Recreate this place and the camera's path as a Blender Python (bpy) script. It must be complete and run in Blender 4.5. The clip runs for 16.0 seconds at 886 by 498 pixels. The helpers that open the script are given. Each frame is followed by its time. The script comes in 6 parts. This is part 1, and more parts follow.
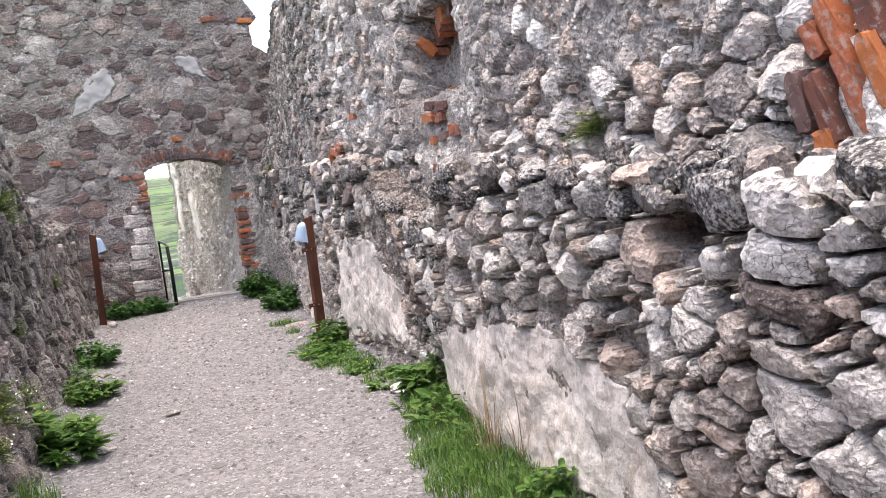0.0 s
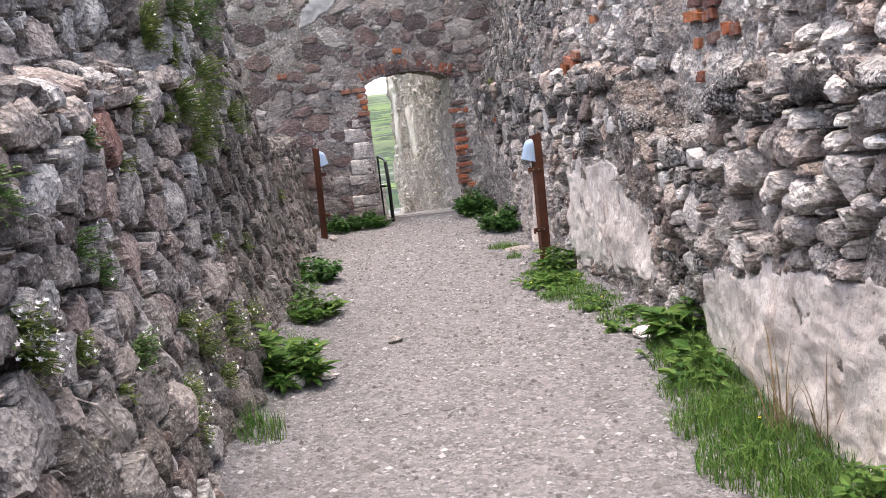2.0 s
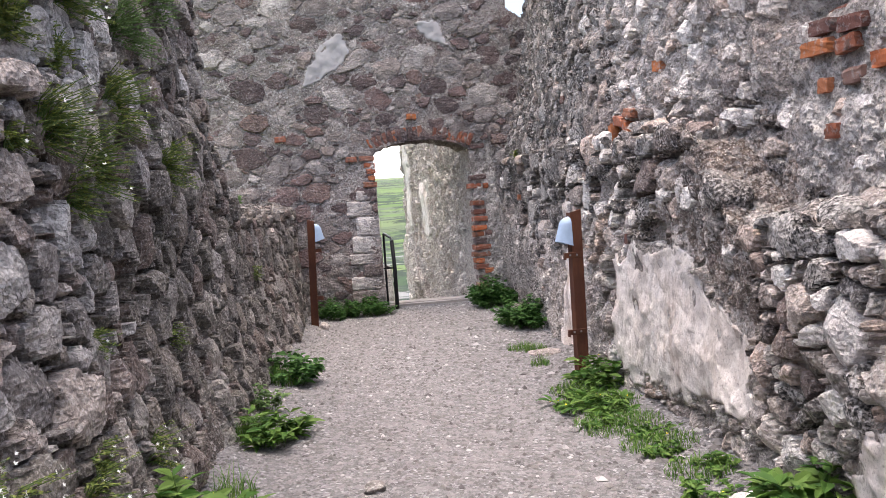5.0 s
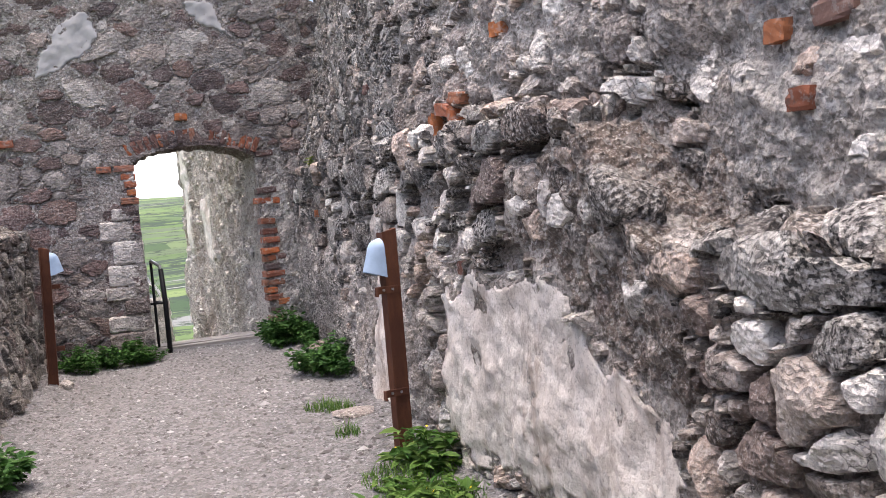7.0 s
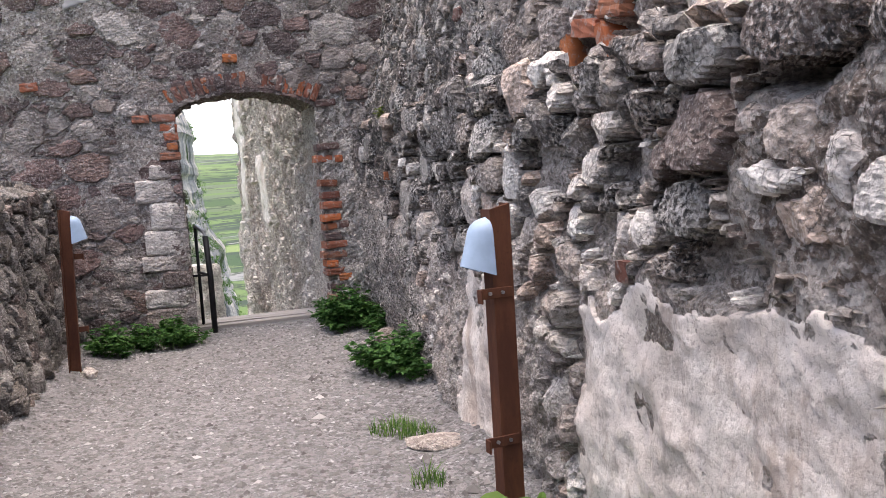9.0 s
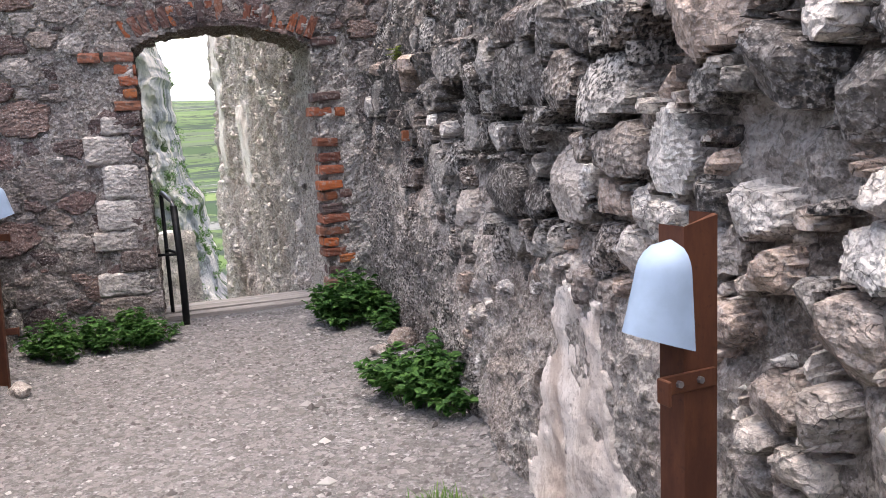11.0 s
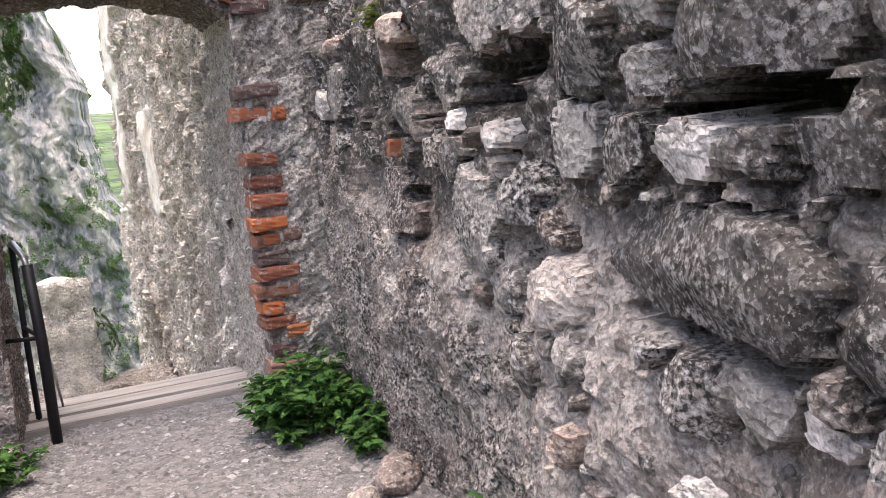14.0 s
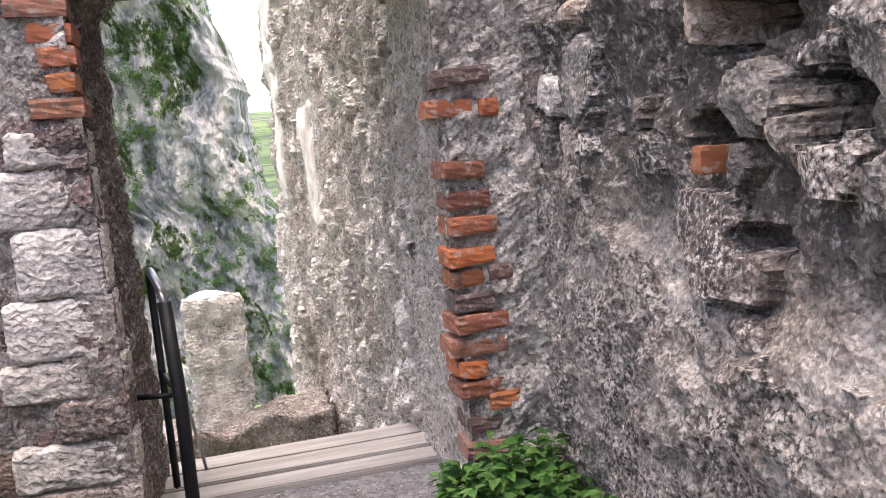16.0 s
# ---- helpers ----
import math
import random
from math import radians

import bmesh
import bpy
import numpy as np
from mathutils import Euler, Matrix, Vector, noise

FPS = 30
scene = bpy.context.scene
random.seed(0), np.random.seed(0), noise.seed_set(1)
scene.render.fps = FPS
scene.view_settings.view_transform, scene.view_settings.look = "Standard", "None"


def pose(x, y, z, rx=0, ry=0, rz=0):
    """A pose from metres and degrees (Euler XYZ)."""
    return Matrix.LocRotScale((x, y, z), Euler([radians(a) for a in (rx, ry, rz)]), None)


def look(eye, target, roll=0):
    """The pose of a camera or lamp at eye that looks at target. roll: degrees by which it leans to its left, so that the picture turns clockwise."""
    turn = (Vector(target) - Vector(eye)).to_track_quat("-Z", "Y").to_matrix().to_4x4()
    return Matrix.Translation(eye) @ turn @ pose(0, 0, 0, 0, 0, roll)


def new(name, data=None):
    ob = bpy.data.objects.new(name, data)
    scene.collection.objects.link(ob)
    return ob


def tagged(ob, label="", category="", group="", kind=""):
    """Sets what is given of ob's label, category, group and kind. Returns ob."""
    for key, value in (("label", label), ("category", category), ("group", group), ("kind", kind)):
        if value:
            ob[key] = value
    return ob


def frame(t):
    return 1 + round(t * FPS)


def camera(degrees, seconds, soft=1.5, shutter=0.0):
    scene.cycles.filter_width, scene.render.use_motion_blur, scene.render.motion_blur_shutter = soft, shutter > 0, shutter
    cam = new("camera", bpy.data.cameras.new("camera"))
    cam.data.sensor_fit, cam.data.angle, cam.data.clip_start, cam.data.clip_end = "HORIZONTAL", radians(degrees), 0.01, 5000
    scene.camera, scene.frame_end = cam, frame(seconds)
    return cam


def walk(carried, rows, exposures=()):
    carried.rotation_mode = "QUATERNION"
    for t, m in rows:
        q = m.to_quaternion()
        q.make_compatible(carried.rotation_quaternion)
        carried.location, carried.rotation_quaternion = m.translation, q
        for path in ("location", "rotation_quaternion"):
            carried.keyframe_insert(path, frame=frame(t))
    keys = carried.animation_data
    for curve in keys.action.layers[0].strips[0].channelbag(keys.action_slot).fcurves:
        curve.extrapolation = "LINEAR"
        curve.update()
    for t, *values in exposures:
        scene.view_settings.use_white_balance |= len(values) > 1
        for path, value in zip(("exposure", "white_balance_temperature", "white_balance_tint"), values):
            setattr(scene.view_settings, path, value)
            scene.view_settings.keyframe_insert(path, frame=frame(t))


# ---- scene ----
cam = camera(56.5, 16.0, 0.9)
METRES, EYE, TILT, LEAN, TURN = 10.0, 1.625, 0.0, 0.0, -28.6
PATH = [
    (0, (0.508, -0.059, 1.369), (1.361, 1.742, 1.201), -6.8),
    (0.5, (0.536, 0.157, 1.377), (1.246, 2.02, 1.217), -6.7),
    (1, (0.563, 0.336, 1.394), (1.275, 2.192, 1.174), -6.0),
    (1.5, (0.619, 0.487, 1.398), (1.145, 2.402, 1.161), -6.4),
    (2, (0.509, 0.629, 1.358), (0.875, 2.571, 1.053), -6.3),
    (2.5, (0.397, 0.753, 1.283), (0.57, 2.723, 0.986), -7.2),
    (3, (0.502, 0.808, 1.185), (0.471, 2.807, 1.118), 1.0),
    (3.5, (0.509, 1.126, 1.231), (0.563, 3.123, 1.138), -0.9),
    (3.7, (0.542, 1.254, 1.223), (0.728, 3.242, 1.12), -1.1),
    (5.8, (0.965, 2.653, 1.25), (1.422, 4.598, 1.165), -4.4),
    (6, (0.996, 2.789, 1.233), (1.526, 4.715, 1.15), -4.7),
    (6.5, (1.09, 3.193, 1.236), (1.866, 5.034, 1.146), -4.7),
    (7, (1.278, 3.563, 1.244), (2.086, 5.39, 1.148), -4.7),
    (7.5, (1.345, 3.88, 1.244), (2.164, 5.702, 1.137), -4.7),
    (8, (1.426, 4.193, 1.259), (2.25, 6.011, 1.131), -2.2),
    (8.5, (1.586, 4.529, 1.291), (2.376, 6.359, 1.135), -3.2),
    (9, (1.583, 4.878, 1.281), (2.247, 6.756, 1.102), -3.5),
    (9.2, (1.594, 5.024, 1.305), (2.259, 6.897, 1.074), -3.5),
    (11.3, (1.762, 6.446, 1.361), (2.47, 8.292, 1.062), -2.6),
    (11.5, (1.76, 6.555, 1.363), (2.476, 8.399, 1.068), -2.6),
    (12, (1.723, 6.865, 1.357), (2.445, 8.707, 1.062), -2.8),
    (12.5, (1.878, 7.206, 1.359), (2.608, 9.044, 1.066), -3.7),
    (13, (1.974, 7.473, 1.378), (2.709, 9.312, 1.095), -3.9),
    (13.5, (2.042, 7.817, 1.379), (2.9, 9.599, 1.082), -3.4),
    (14, (2.176, 8.183, 1.374), (3.017, 9.972, 1.073), -4.5),
    (14.5, (2.187, 8.482, 1.383), (2.933, 10.317, 1.107), -5.0),
    (15, (2.187, 8.823, 1.385), (2.929, 10.658, 1.099), -3.5),
    (15.5, (2.262, 9.117, 1.401), (2.9, 10.991, 1.113), -4.2),
    (16, (2.25, 9.331, 1.406), (2.774, 11.24, 1.126), -4.5),
]
EXPO = [(0.0, 1.84, 6500, 12), (1.5, 1.8, 6500, 12), (2.0, 1.7, 6500, 13), (3.0, 1.75, 6500, 14), (7.0, 1.56, 6500, 13), (9.0, 1.53, 6500, 13), (12.5, 1.76, 6600, 13), (14.5, 2.0, 6750, 15), (16.0, 2.1, 6750, 16)]
walk(cam, [(t, look(eye, target, roll)) for t, eye, target, roll in PATH], EXPO)

# ---------- light ----------
SUN_ELEV, SUN_ROT = radians(86), radians(230)
world = bpy.data.worlds.new("sky")
scene.world = world
world.use_nodes = True
wn = world.node_tree.nodes
sky = wn.new("ShaderNodeTexSky")
sky.sky_type, sky.sun_disc, sky.sun_elevation, sky.sun_rotation = "NISHITA", False, SUN_ELEV, SUN_ROT
sky.air_density, sky.dust_density, sky.ozone_density = 1.0, 6.0, 0.6
wn["Background"].inputs["Strength"].default_value = 0.15
world.node_tree.links.new(sky.outputs[0], wn["Background"].inputs[0])
sun = new("sun", bpy.data.lights.new("sun", "SUN"))
sun.data.energy, sun.data.angle, sun.data.color = 0.6, radians(70), (1.0, 0.96, 0.92)
sun_dir = Vector((math.sin(SUN_ROT) * math.cos(SUN_ELEV), math.cos(SUN_ROT) * math.cos(SUN_ELEV), math.sin(SUN_ELEV)))
sun.matrix_world = look(sun_dir * 50, (0, 0, 0))


# ---------- materials ----------
class Mat:
    """A small node builder round one principled material."""

    def __init__(self, name, rough=0.9):
        self.m = bpy.data.materials.new(name)
        self.m.use_nodes = True
        self.t = self.m.node_tree
        self.b = self.t.nodes["Principled BSDF"]
        self.b.inputs["Roughness"].default_value = rough
        self.b.inputs["Specular IOR Level"].default_value = 0.25
        self.co = self.t.nodes.new("ShaderNodeTexCoord").outputs["Object"]

    def node(self, kind, **ins):
        n = self.t.nodes.new(kind)
        for k, v in ins.items():
            self.put(n.inputs[k.replace("_", " ")], v)
        return n

    def put(self, socket, v):
        if hasattr(v, "is_output"):
            self.t.links.new(v, socket)
        else:
            socket.default_value = v

    def noise(self, scale, detail=5.0, rough=0.6, stretch=None):
        co = self.co
        if stretch:
            mp = self.node("ShaderNodeMapping", Vector=co, Scale=stretch)
            co = mp.outputs[0]
        return self.node("ShaderNodeTexNoise", Vector=co, Scale=scale, Detail=detail, Roughness=rough).outputs["Fac"]

    def voronoi(self, scale, out="Distance"):
        return self.node("ShaderNodeTexVoronoi", Vector=self.co, Scale=scale).outputs[out]

    def ramp(self, fac, stops):
        n = self.node("ShaderNodeValToRGB", Fac=fac)
        el = n.color_ramp.elements
        while len(el) < len(stops):
            el.new(0.5)
        for e, (p, c) in zip(el, stops):
            e.position = p
            e.color = (*c, 1) if len(c) == 3 else c
        return n.outputs["Color"]

    def step(self, fac, a, b):
        n = self.node("ShaderNodeMapRange")
        n.interpolation_type = "SMOOTHSTEP"
        for k, v in (("Value", fac), ("From Min", a), ("From Max", b)):
            self.put(n.inputs[k], v)
        return n.outputs[0]

    def math(self, op, a, b=0.0):
        n = self.t.nodes.new("ShaderNodeMath")
        n.operation = op
        self.put(n.inputs[0], a)
        self.put(n.inputs[1], b)
        return n.outputs[0]

    def mix(self, fac, a, b, mode="MIX"):
        n = self.t.nodes.new("ShaderNodeMix")
        n.data_type, n.blend_type = "RGBA", mode
        self.put(n.inputs[0], fac)
        for i, v in ((6, a), (7, b)):
            self.put(n.inputs[i], (*v, 1) if isinstance(v, tuple) and len(v) == 3 else v)
        return n.outputs[2]

    def bump(self, height, strength, dist, under=None):
        n = self.node("ShaderNodeBump", Height=height, Strength=strength, Distance=dist)
        if under is not None:
            self.put(n.inputs["Normal"], under)
        return n.outputs[0]

    def chance(self):
        o = self.t.nodes.new("ShaderNodeObjectInfo").outputs["Random"]
        g = self.t.nodes.new("ShaderNodeNewGeometry").outputs["Random Per Island"]
        return self.math("FRACT", self.math("ADD", o, g))

    def done(self, colour, normal=None):
        self.put(self.b.inputs["Base Color"], colour)
        if normal is not None:
            self.put(self.b.inputs["Normal"], normal)
        return self.m


def stone_material(name, palette, dark=0.5, pale=0.3, seed_scale=2.3, speck=0.35):
    """Weathered limestone: a tint for each stone, grain, painted pit shade, pale scuffs and blackish crust."""
    k = Mat(name, 0.92)
    n = len(palette)
    tint = k.ramp(k.chance(), [(i / n, c) for i, c in enumerate(palette)])
    tint.node.color_ramp.interpolation = "CONSTANT"
    fine, mid, broad = k.noise(105, 3, 0.6), k.noise(32, 5, 0.7), k.noise(9, 7, 0.7)
    col = k.mix(k.step(broad, 0.36, 0.64), k.mix(1.0, tint, (0.66, 0.64, 0.63), "MULTIPLY"), k.mix(1.0, tint, (1.18, 1.17, 1.15), "MULTIPLY"))
    col = k.mix(k.math("MULTIPLY", k.step(mid, 0.5, 0.62), pale), col, (0.70, 0.67, 0.64))
    # shade of small pits painted in: dark where the bump noise dips
    col = k.mix(k.math("MULTIPLY", k.step(mid, 0.46, 0.38), 0.28), col, (0.15, 0.135, 0.125))
    col = k.mix(k.math("MULTIPLY", k.step(fine, 0.46, 0.36), 0.35), col, (0.10, 0.09, 0.085))
    col = k.mix(k.math("MULTIPLY", k.step(fine, 0.56, 0.66), 0.3), col, (0.74, 0.71, 0.68))
    bent = k.node("ShaderNodeVectorMath", Vector=k.co)
    bent.operation = "MULTIPLY_ADD"
    k.put(bent.inputs[1], (1.0, 1.0, 1.6))
    wobble = k.node("ShaderNodeVectorMath", Vector=k.node("ShaderNodeTexNoise", Vector=k.co, Scale=14.0, Detail=5.0).outputs["Color"])
    wobble.operation = "SCALE"
    wobble.inputs["Scale"].default_value = 0.09
    k.put(bent.inputs[2], wobble.outputs[0])
    web = k.node("ShaderNodeTexVoronoi", Vector=bent.outputs[0], Scale=22.0)
    web.feature = "DISTANCE_TO_EDGE"
    crack = k.math("MULTIPLY", k.step(web.outputs["Distance"], 0.035, 0.006), k.step(k.noise(7, 4), 0.46, 0.6))
    col = k.mix(k.math("MULTIPLY", crack, 0.7), col, (0.06, 0.052, 0.048))
    facet = k.node("ShaderNodeTexVoronoi", Vector=bent.outputs[0], Scale=30.0).outputs["Distance"]
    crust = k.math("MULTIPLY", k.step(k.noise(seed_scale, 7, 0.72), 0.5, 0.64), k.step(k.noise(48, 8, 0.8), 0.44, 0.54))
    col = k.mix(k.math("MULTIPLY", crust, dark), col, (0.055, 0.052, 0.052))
    sp = k.noise(66, 3, 0.65)
    patch = k.step(k.noise(3.1, 5, 0.65), 0.4, 0.58)
    col = k.mix(k.math("MULTIPLY", k.math("MULTIPLY", k.step(sp, 0.49, 0.42), patch), speck), col, (0.04, 0.038, 0.038))
    col = k.mix(k.math("MULTIPLY", k.math("MULTIPLY", k.step(sp, 0.54, 0.61), patch), speck * 0.6), col, (0.62, 0.60, 0.58))
    nor = k.bump(broad, 0.5, 0.015, k.bump(facet, 0.8, 0.014, k.bump(mid, 0.7, 0.014, k.bump(fine, 0.8, 0.006, k.bump(crack, 0.8, -0.006)))))
    return k.done(col, nor)


def mortar_material(name, a, b, soil=(0.2, 0.155, 0.125), dark=0.4, streak=None, speck=0.3, crust=False):
    k = Mat(name, 0.95)
    col = k.mix(k.step(k.noise(5, 6, 0.7, streak), 0.35, 0.65), a, b)
    grit = k.node("ShaderNodeSeparateColor", Color=k.voronoi(110, "Color")).outputs[0]
    crumb = k.node("ShaderNodeSeparateColor", Color=k.voronoi(46, "Color")).outputs[1]
    col = k.mix(k.math("MULTIPLY", k.step(crumb, 0.74, 0.8), 0.55), col, (0.66, 0.63, 0.60))
    col = k.mix(k.math("MULTIPLY", k.step(crumb, 0.2, 0.14), 0.5), col, (0.13, 0.11, 0.098))
    col = k.mix(k.math("MULTIPLY", grit, 0.35), col, k.mix(1.0, col, (0.5, 0.48, 0.46), "MULTIPLY"))
    col = k.mix(k.math("MULTIPLY", k.step(k.noise(1.7, 5, 0.65), 0.49, 0.64), 0.7), col, soil)
    fine = k.noise(100, 3, 0.65)
    mid = k.noise(34, 6, 0.75)
    # low spots of the bump noise coloured dark, standing in for pit shade
    col = k.mix(k.math("MULTIPLY", k.step(mid, 0.47, 0.38), dark + 0.2), col, (0.10, 0.088, 0.08))
    col = k.mix(k.math("MULTIPLY", k.step(fine, 0.47, 0.38), dark + 0.15), col, (0.10, 0.09, 0.084))
    col = k.mix(k.math("MULTIPLY", k.step(fine, 0.55, 0.63), 0.55), col, (0.64, 0.61, 0.575))
    sp = k.noise(66, 3, 0.65)
    patch = k.step(k.noise(3.1, 5, 0.65), 0.4, 0.58)
    col = k.mix(k.math("MULTIPLY", k.math("MULTIPLY", k.step(sp, 0.49, 0.42), patch), speck), col, (0.04, 0.038, 0.038))
    col = k.mix(k.math("MULTIPLY", k.math("MULTIPLY", k.step(sp, 0.54, 0.61), patch), speck * 0.6), col, (0.62, 0.60, 0.58))
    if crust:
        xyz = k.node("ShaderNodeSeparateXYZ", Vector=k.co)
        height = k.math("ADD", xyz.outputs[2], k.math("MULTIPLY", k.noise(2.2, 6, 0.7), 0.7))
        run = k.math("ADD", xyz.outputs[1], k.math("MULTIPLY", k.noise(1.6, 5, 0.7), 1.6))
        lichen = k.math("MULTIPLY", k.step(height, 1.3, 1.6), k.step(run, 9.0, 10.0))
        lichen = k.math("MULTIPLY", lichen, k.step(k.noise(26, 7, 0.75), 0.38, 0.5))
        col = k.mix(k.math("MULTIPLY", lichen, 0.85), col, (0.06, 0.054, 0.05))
    nor = k.bump(k.voronoi(46), 0.7, 0.014, k.bump(k.voronoi(80), 0.7, 0.008, k.bump(mid, 1.0, 0.03, k.bump(fine, 1.0, 0.008))))
    return k.done(col, nor)


PALE = [(0.47, 0.425, 0.39), (0.68, 0.64, 0.60), (0.36, 0.325, 0.30), (0.58, 0.53, 0.485), (0.42, 0.36, 0.32), (0.72, 0.69, 0.655), (0.28, 0.24, 0.22), (0.56, 0.52, 0.485), (0.50, 0.40, 0.34)]
GREY = [(0.42, 0.385, 0.36), (0.62, 0.585, 0.555), (0.26, 0.235, 0.222), (0.48, 0.41, 0.365), (0.70, 0.67, 0.64), (0.34, 0.27, 0.24), (0.54, 0.51, 0.485), (0.30, 0.27, 0.255), (0.58, 0.50, 0.45)]
PURPLE = [(0.30, 0.265, 0.25), (0.13, 0.088, 0.083), (0.40, 0.36, 0.335), (0.25, 0.215, 0.20), (0.18, 0.125, 0.12), (0.35, 0.29, 0.26), (0.10, 0.07, 0.07), (0.47, 0.435, 0.41), (0.22, 0.145, 0.125), (0.33, 0.30, 0.285), (0.38, 0.325, 0.295), (0.28, 0.25, 0.24), (0.56, 0.515, 0.48), (0.2, 0.13, 0.12)]
M_STONE_R = stone_material("pale_limestone", [(r * 1.15, g * 1.15, b * 1.15) for r, g, b in PALE], 0.6, 0.3)
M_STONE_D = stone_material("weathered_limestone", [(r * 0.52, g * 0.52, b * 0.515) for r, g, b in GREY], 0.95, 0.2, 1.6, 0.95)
M_STONE_L = stone_material("grey_limestone", [(r * 0.74, g * 0.755, b * 0.765) for r, g, b in GREY], 0.6, 0.2)
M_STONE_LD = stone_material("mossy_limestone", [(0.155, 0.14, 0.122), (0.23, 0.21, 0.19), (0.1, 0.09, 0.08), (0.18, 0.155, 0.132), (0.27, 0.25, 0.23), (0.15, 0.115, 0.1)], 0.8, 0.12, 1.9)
M_STONE_B = stone_material("brown_rubble", [(r * 0.88, g * 0.87, b * 0.87) for r, g, b in PURPLE], 0.35, 0.1)
M_STONE_BR = stone_material("brown_sandstone", [(0.20, 0.155, 0.14), (0.26, 0.2, 0.175), (0.17, 0.13, 0.118)], 0.5, 0.08)
M_STONE_RED = stone_material("red_stone", [(0.25, 0.125, 0.1), (0.3, 0.16, 0.13)], 0.35, 0.05)
M_STONE_PINK = stone_material("pink_stone", [(0.40, 0.31, 0.28), (0.37, 0.29, 0.265)], 0.3, 0.1)
M_STONE_W = stone_material("bare_white_limestone", [(0.72, 0.68, 0.65), (0.64, 0.61, 0.585), (0.74, 0.71, 0.68)], 0.45, 0.15, 2.3, 0.2)
M_STONE_Q = stone_material("dressed_pale_stone", [(0.62, 0.57, 0.53), (0.70, 0.655, 0.615), (0.65, 0.60, 0.56)], 0.2, 0.15, 2.3, 0.15)
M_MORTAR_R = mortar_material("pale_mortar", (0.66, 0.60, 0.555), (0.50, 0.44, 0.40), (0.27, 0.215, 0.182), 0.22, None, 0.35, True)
M_ROUGH = mortar_material("roughcast", (0.49, 0.445, 0.41), (0.35, 0.315, 0.288), (0.2, 0.165, 0.142), 0.5, None, 0.9)
M_ROUGH_P = mortar_material("pale_pebbly_roughcast", (0.70, 0.65, 0.605), (0.57, 0.525, 0.485), (0.38, 0.32, 0.28), 0.2, None, 0.35)
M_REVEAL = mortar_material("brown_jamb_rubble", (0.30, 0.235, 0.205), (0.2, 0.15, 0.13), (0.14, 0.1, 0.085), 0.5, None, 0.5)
M_EARTH = mortar_material("crumbling_brown_mortar", (0.38, 0.31, 0.27), (0.24, 0.19, 0.162), (0.14, 0.108, 0.09), 0.3, None, 0.4)
M_CRUST = mortar_material("black_crusted_rock", (0.24, 0.22, 0.205), (0.12, 0.108, 0.1), (0.07, 0.06, 0.055), 0.6, None, 0.95)
RAGGED = (M_ROUGH, M_ROUGH_P, M_EARTH)
M_MORTAR_L = mortar_material("earthy_mortar", (0.27, 0.232, 0.205), (0.17, 0.14, 0.122), (0.085, 0.065, 0.054), 0.5)
M_MORTAR_B = mortar_material("grey_mortar", (0.40, 0.35, 0.325), (0.31, 0.268, 0.245), (0.24, 0.19, 0.17), 0.2)
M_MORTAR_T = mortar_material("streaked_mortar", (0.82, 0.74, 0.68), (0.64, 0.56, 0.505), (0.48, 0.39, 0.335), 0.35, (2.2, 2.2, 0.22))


def plaster_material(name="old_lime_plaster", a=(0.80, 0.745, 0.70), b=(0.68, 0.61, 0.56)):
    k = Mat(name, 0.9)
    col = k.mix(k.step(k.noise(3.2, 6, 0.7), 0.35, 0.68), a, b)
    col = k.mix(k.math("MULTIPLY", k.step(k.noise(70, 9, 0.82), 0.48, 0.4), 0.6), col, (0.30, 0.255, 0.225))
    col = k.mix(k.math("MULTIPLY", k.step(k.noise(24, 5, 0.7, (1, 1, 0.5)), 0.56, 0.7), 0.3), col, (0.4, 0.34, 0.30))
    col = k.mix(k.math("MULTIPLY", k.step(k.noise(3.5, 8, 0.75, (1, 1, 0.3)), 0.52, 0.62), 0.6), col, (0.40, 0.31, 0.25))
    col = k.mix(k.math("MULTIPLY", k.step(k.noise(9, 8, 0.75, (1, 1, 0.4)), 0.53, 0.6), 0.5), col, (0.44, 0.375, 0.33))
    return k.done(col, k.bump(k.noise(30, 8, 0.75, (1, 1, 0.45)), 0.6, 0.012, k.bump(k.noise(70, 4, 0.7), 0.8, 0.006)))


def wash_material():
    """Old whitewash with hairline cracks, grey grime and brown runs."""
    k = Mat("whitewashed_plaster", 0.9)
    col = k.mix(k.step(k.noise(4, 7, 0.75), 0.36, 0.62), (0.70, 0.66, 0.66), (0.5, 0.46, 0.455))
    col = k.mix(k.math("MULTIPLY", k.step(k.noise(5, 8, 0.75, (1, 1, 0.35)), 0.52, 0.62), 0.4), col, (0.36, 0.31, 0.295))
    col = k.mix(k.math("MULTIPLY", k.step(k.noise(85, 6, 0.8), 0.46, 0.38), 0.6), col, (0.13, 0.115, 0.11))
    bent = k.node("ShaderNodeVectorMath", Vector=k.co)
    bent.operation = "ADD"
    k.put(bent.inputs[1], k.node("ShaderNodeTexNoise", Vector=k.co, Scale=5.0, Detail=5.0).outputs["Color"])
    web = k.node("ShaderNodeTexVoronoi", Vector=bent.outputs[0], Scale=0.9)
    web.feature = "DISTANCE_TO_EDGE"
    crack = k.math("MULTIPLY", k.step(web.outputs["Distance"], 0.006, 0.002), k.step(k.noise(2.5, 3), 0.42, 0.52))
    col = k.mix(k.math("MULTIPLY", crack, 0.85), col, (0.05, 0.045, 0.042))
    return k.done(col, k.bump(k.noise(18, 8, 0.75), 0.9, 0.02, k.bump(k.noise(75, 4, 0.7), 0.8, 0.006)))


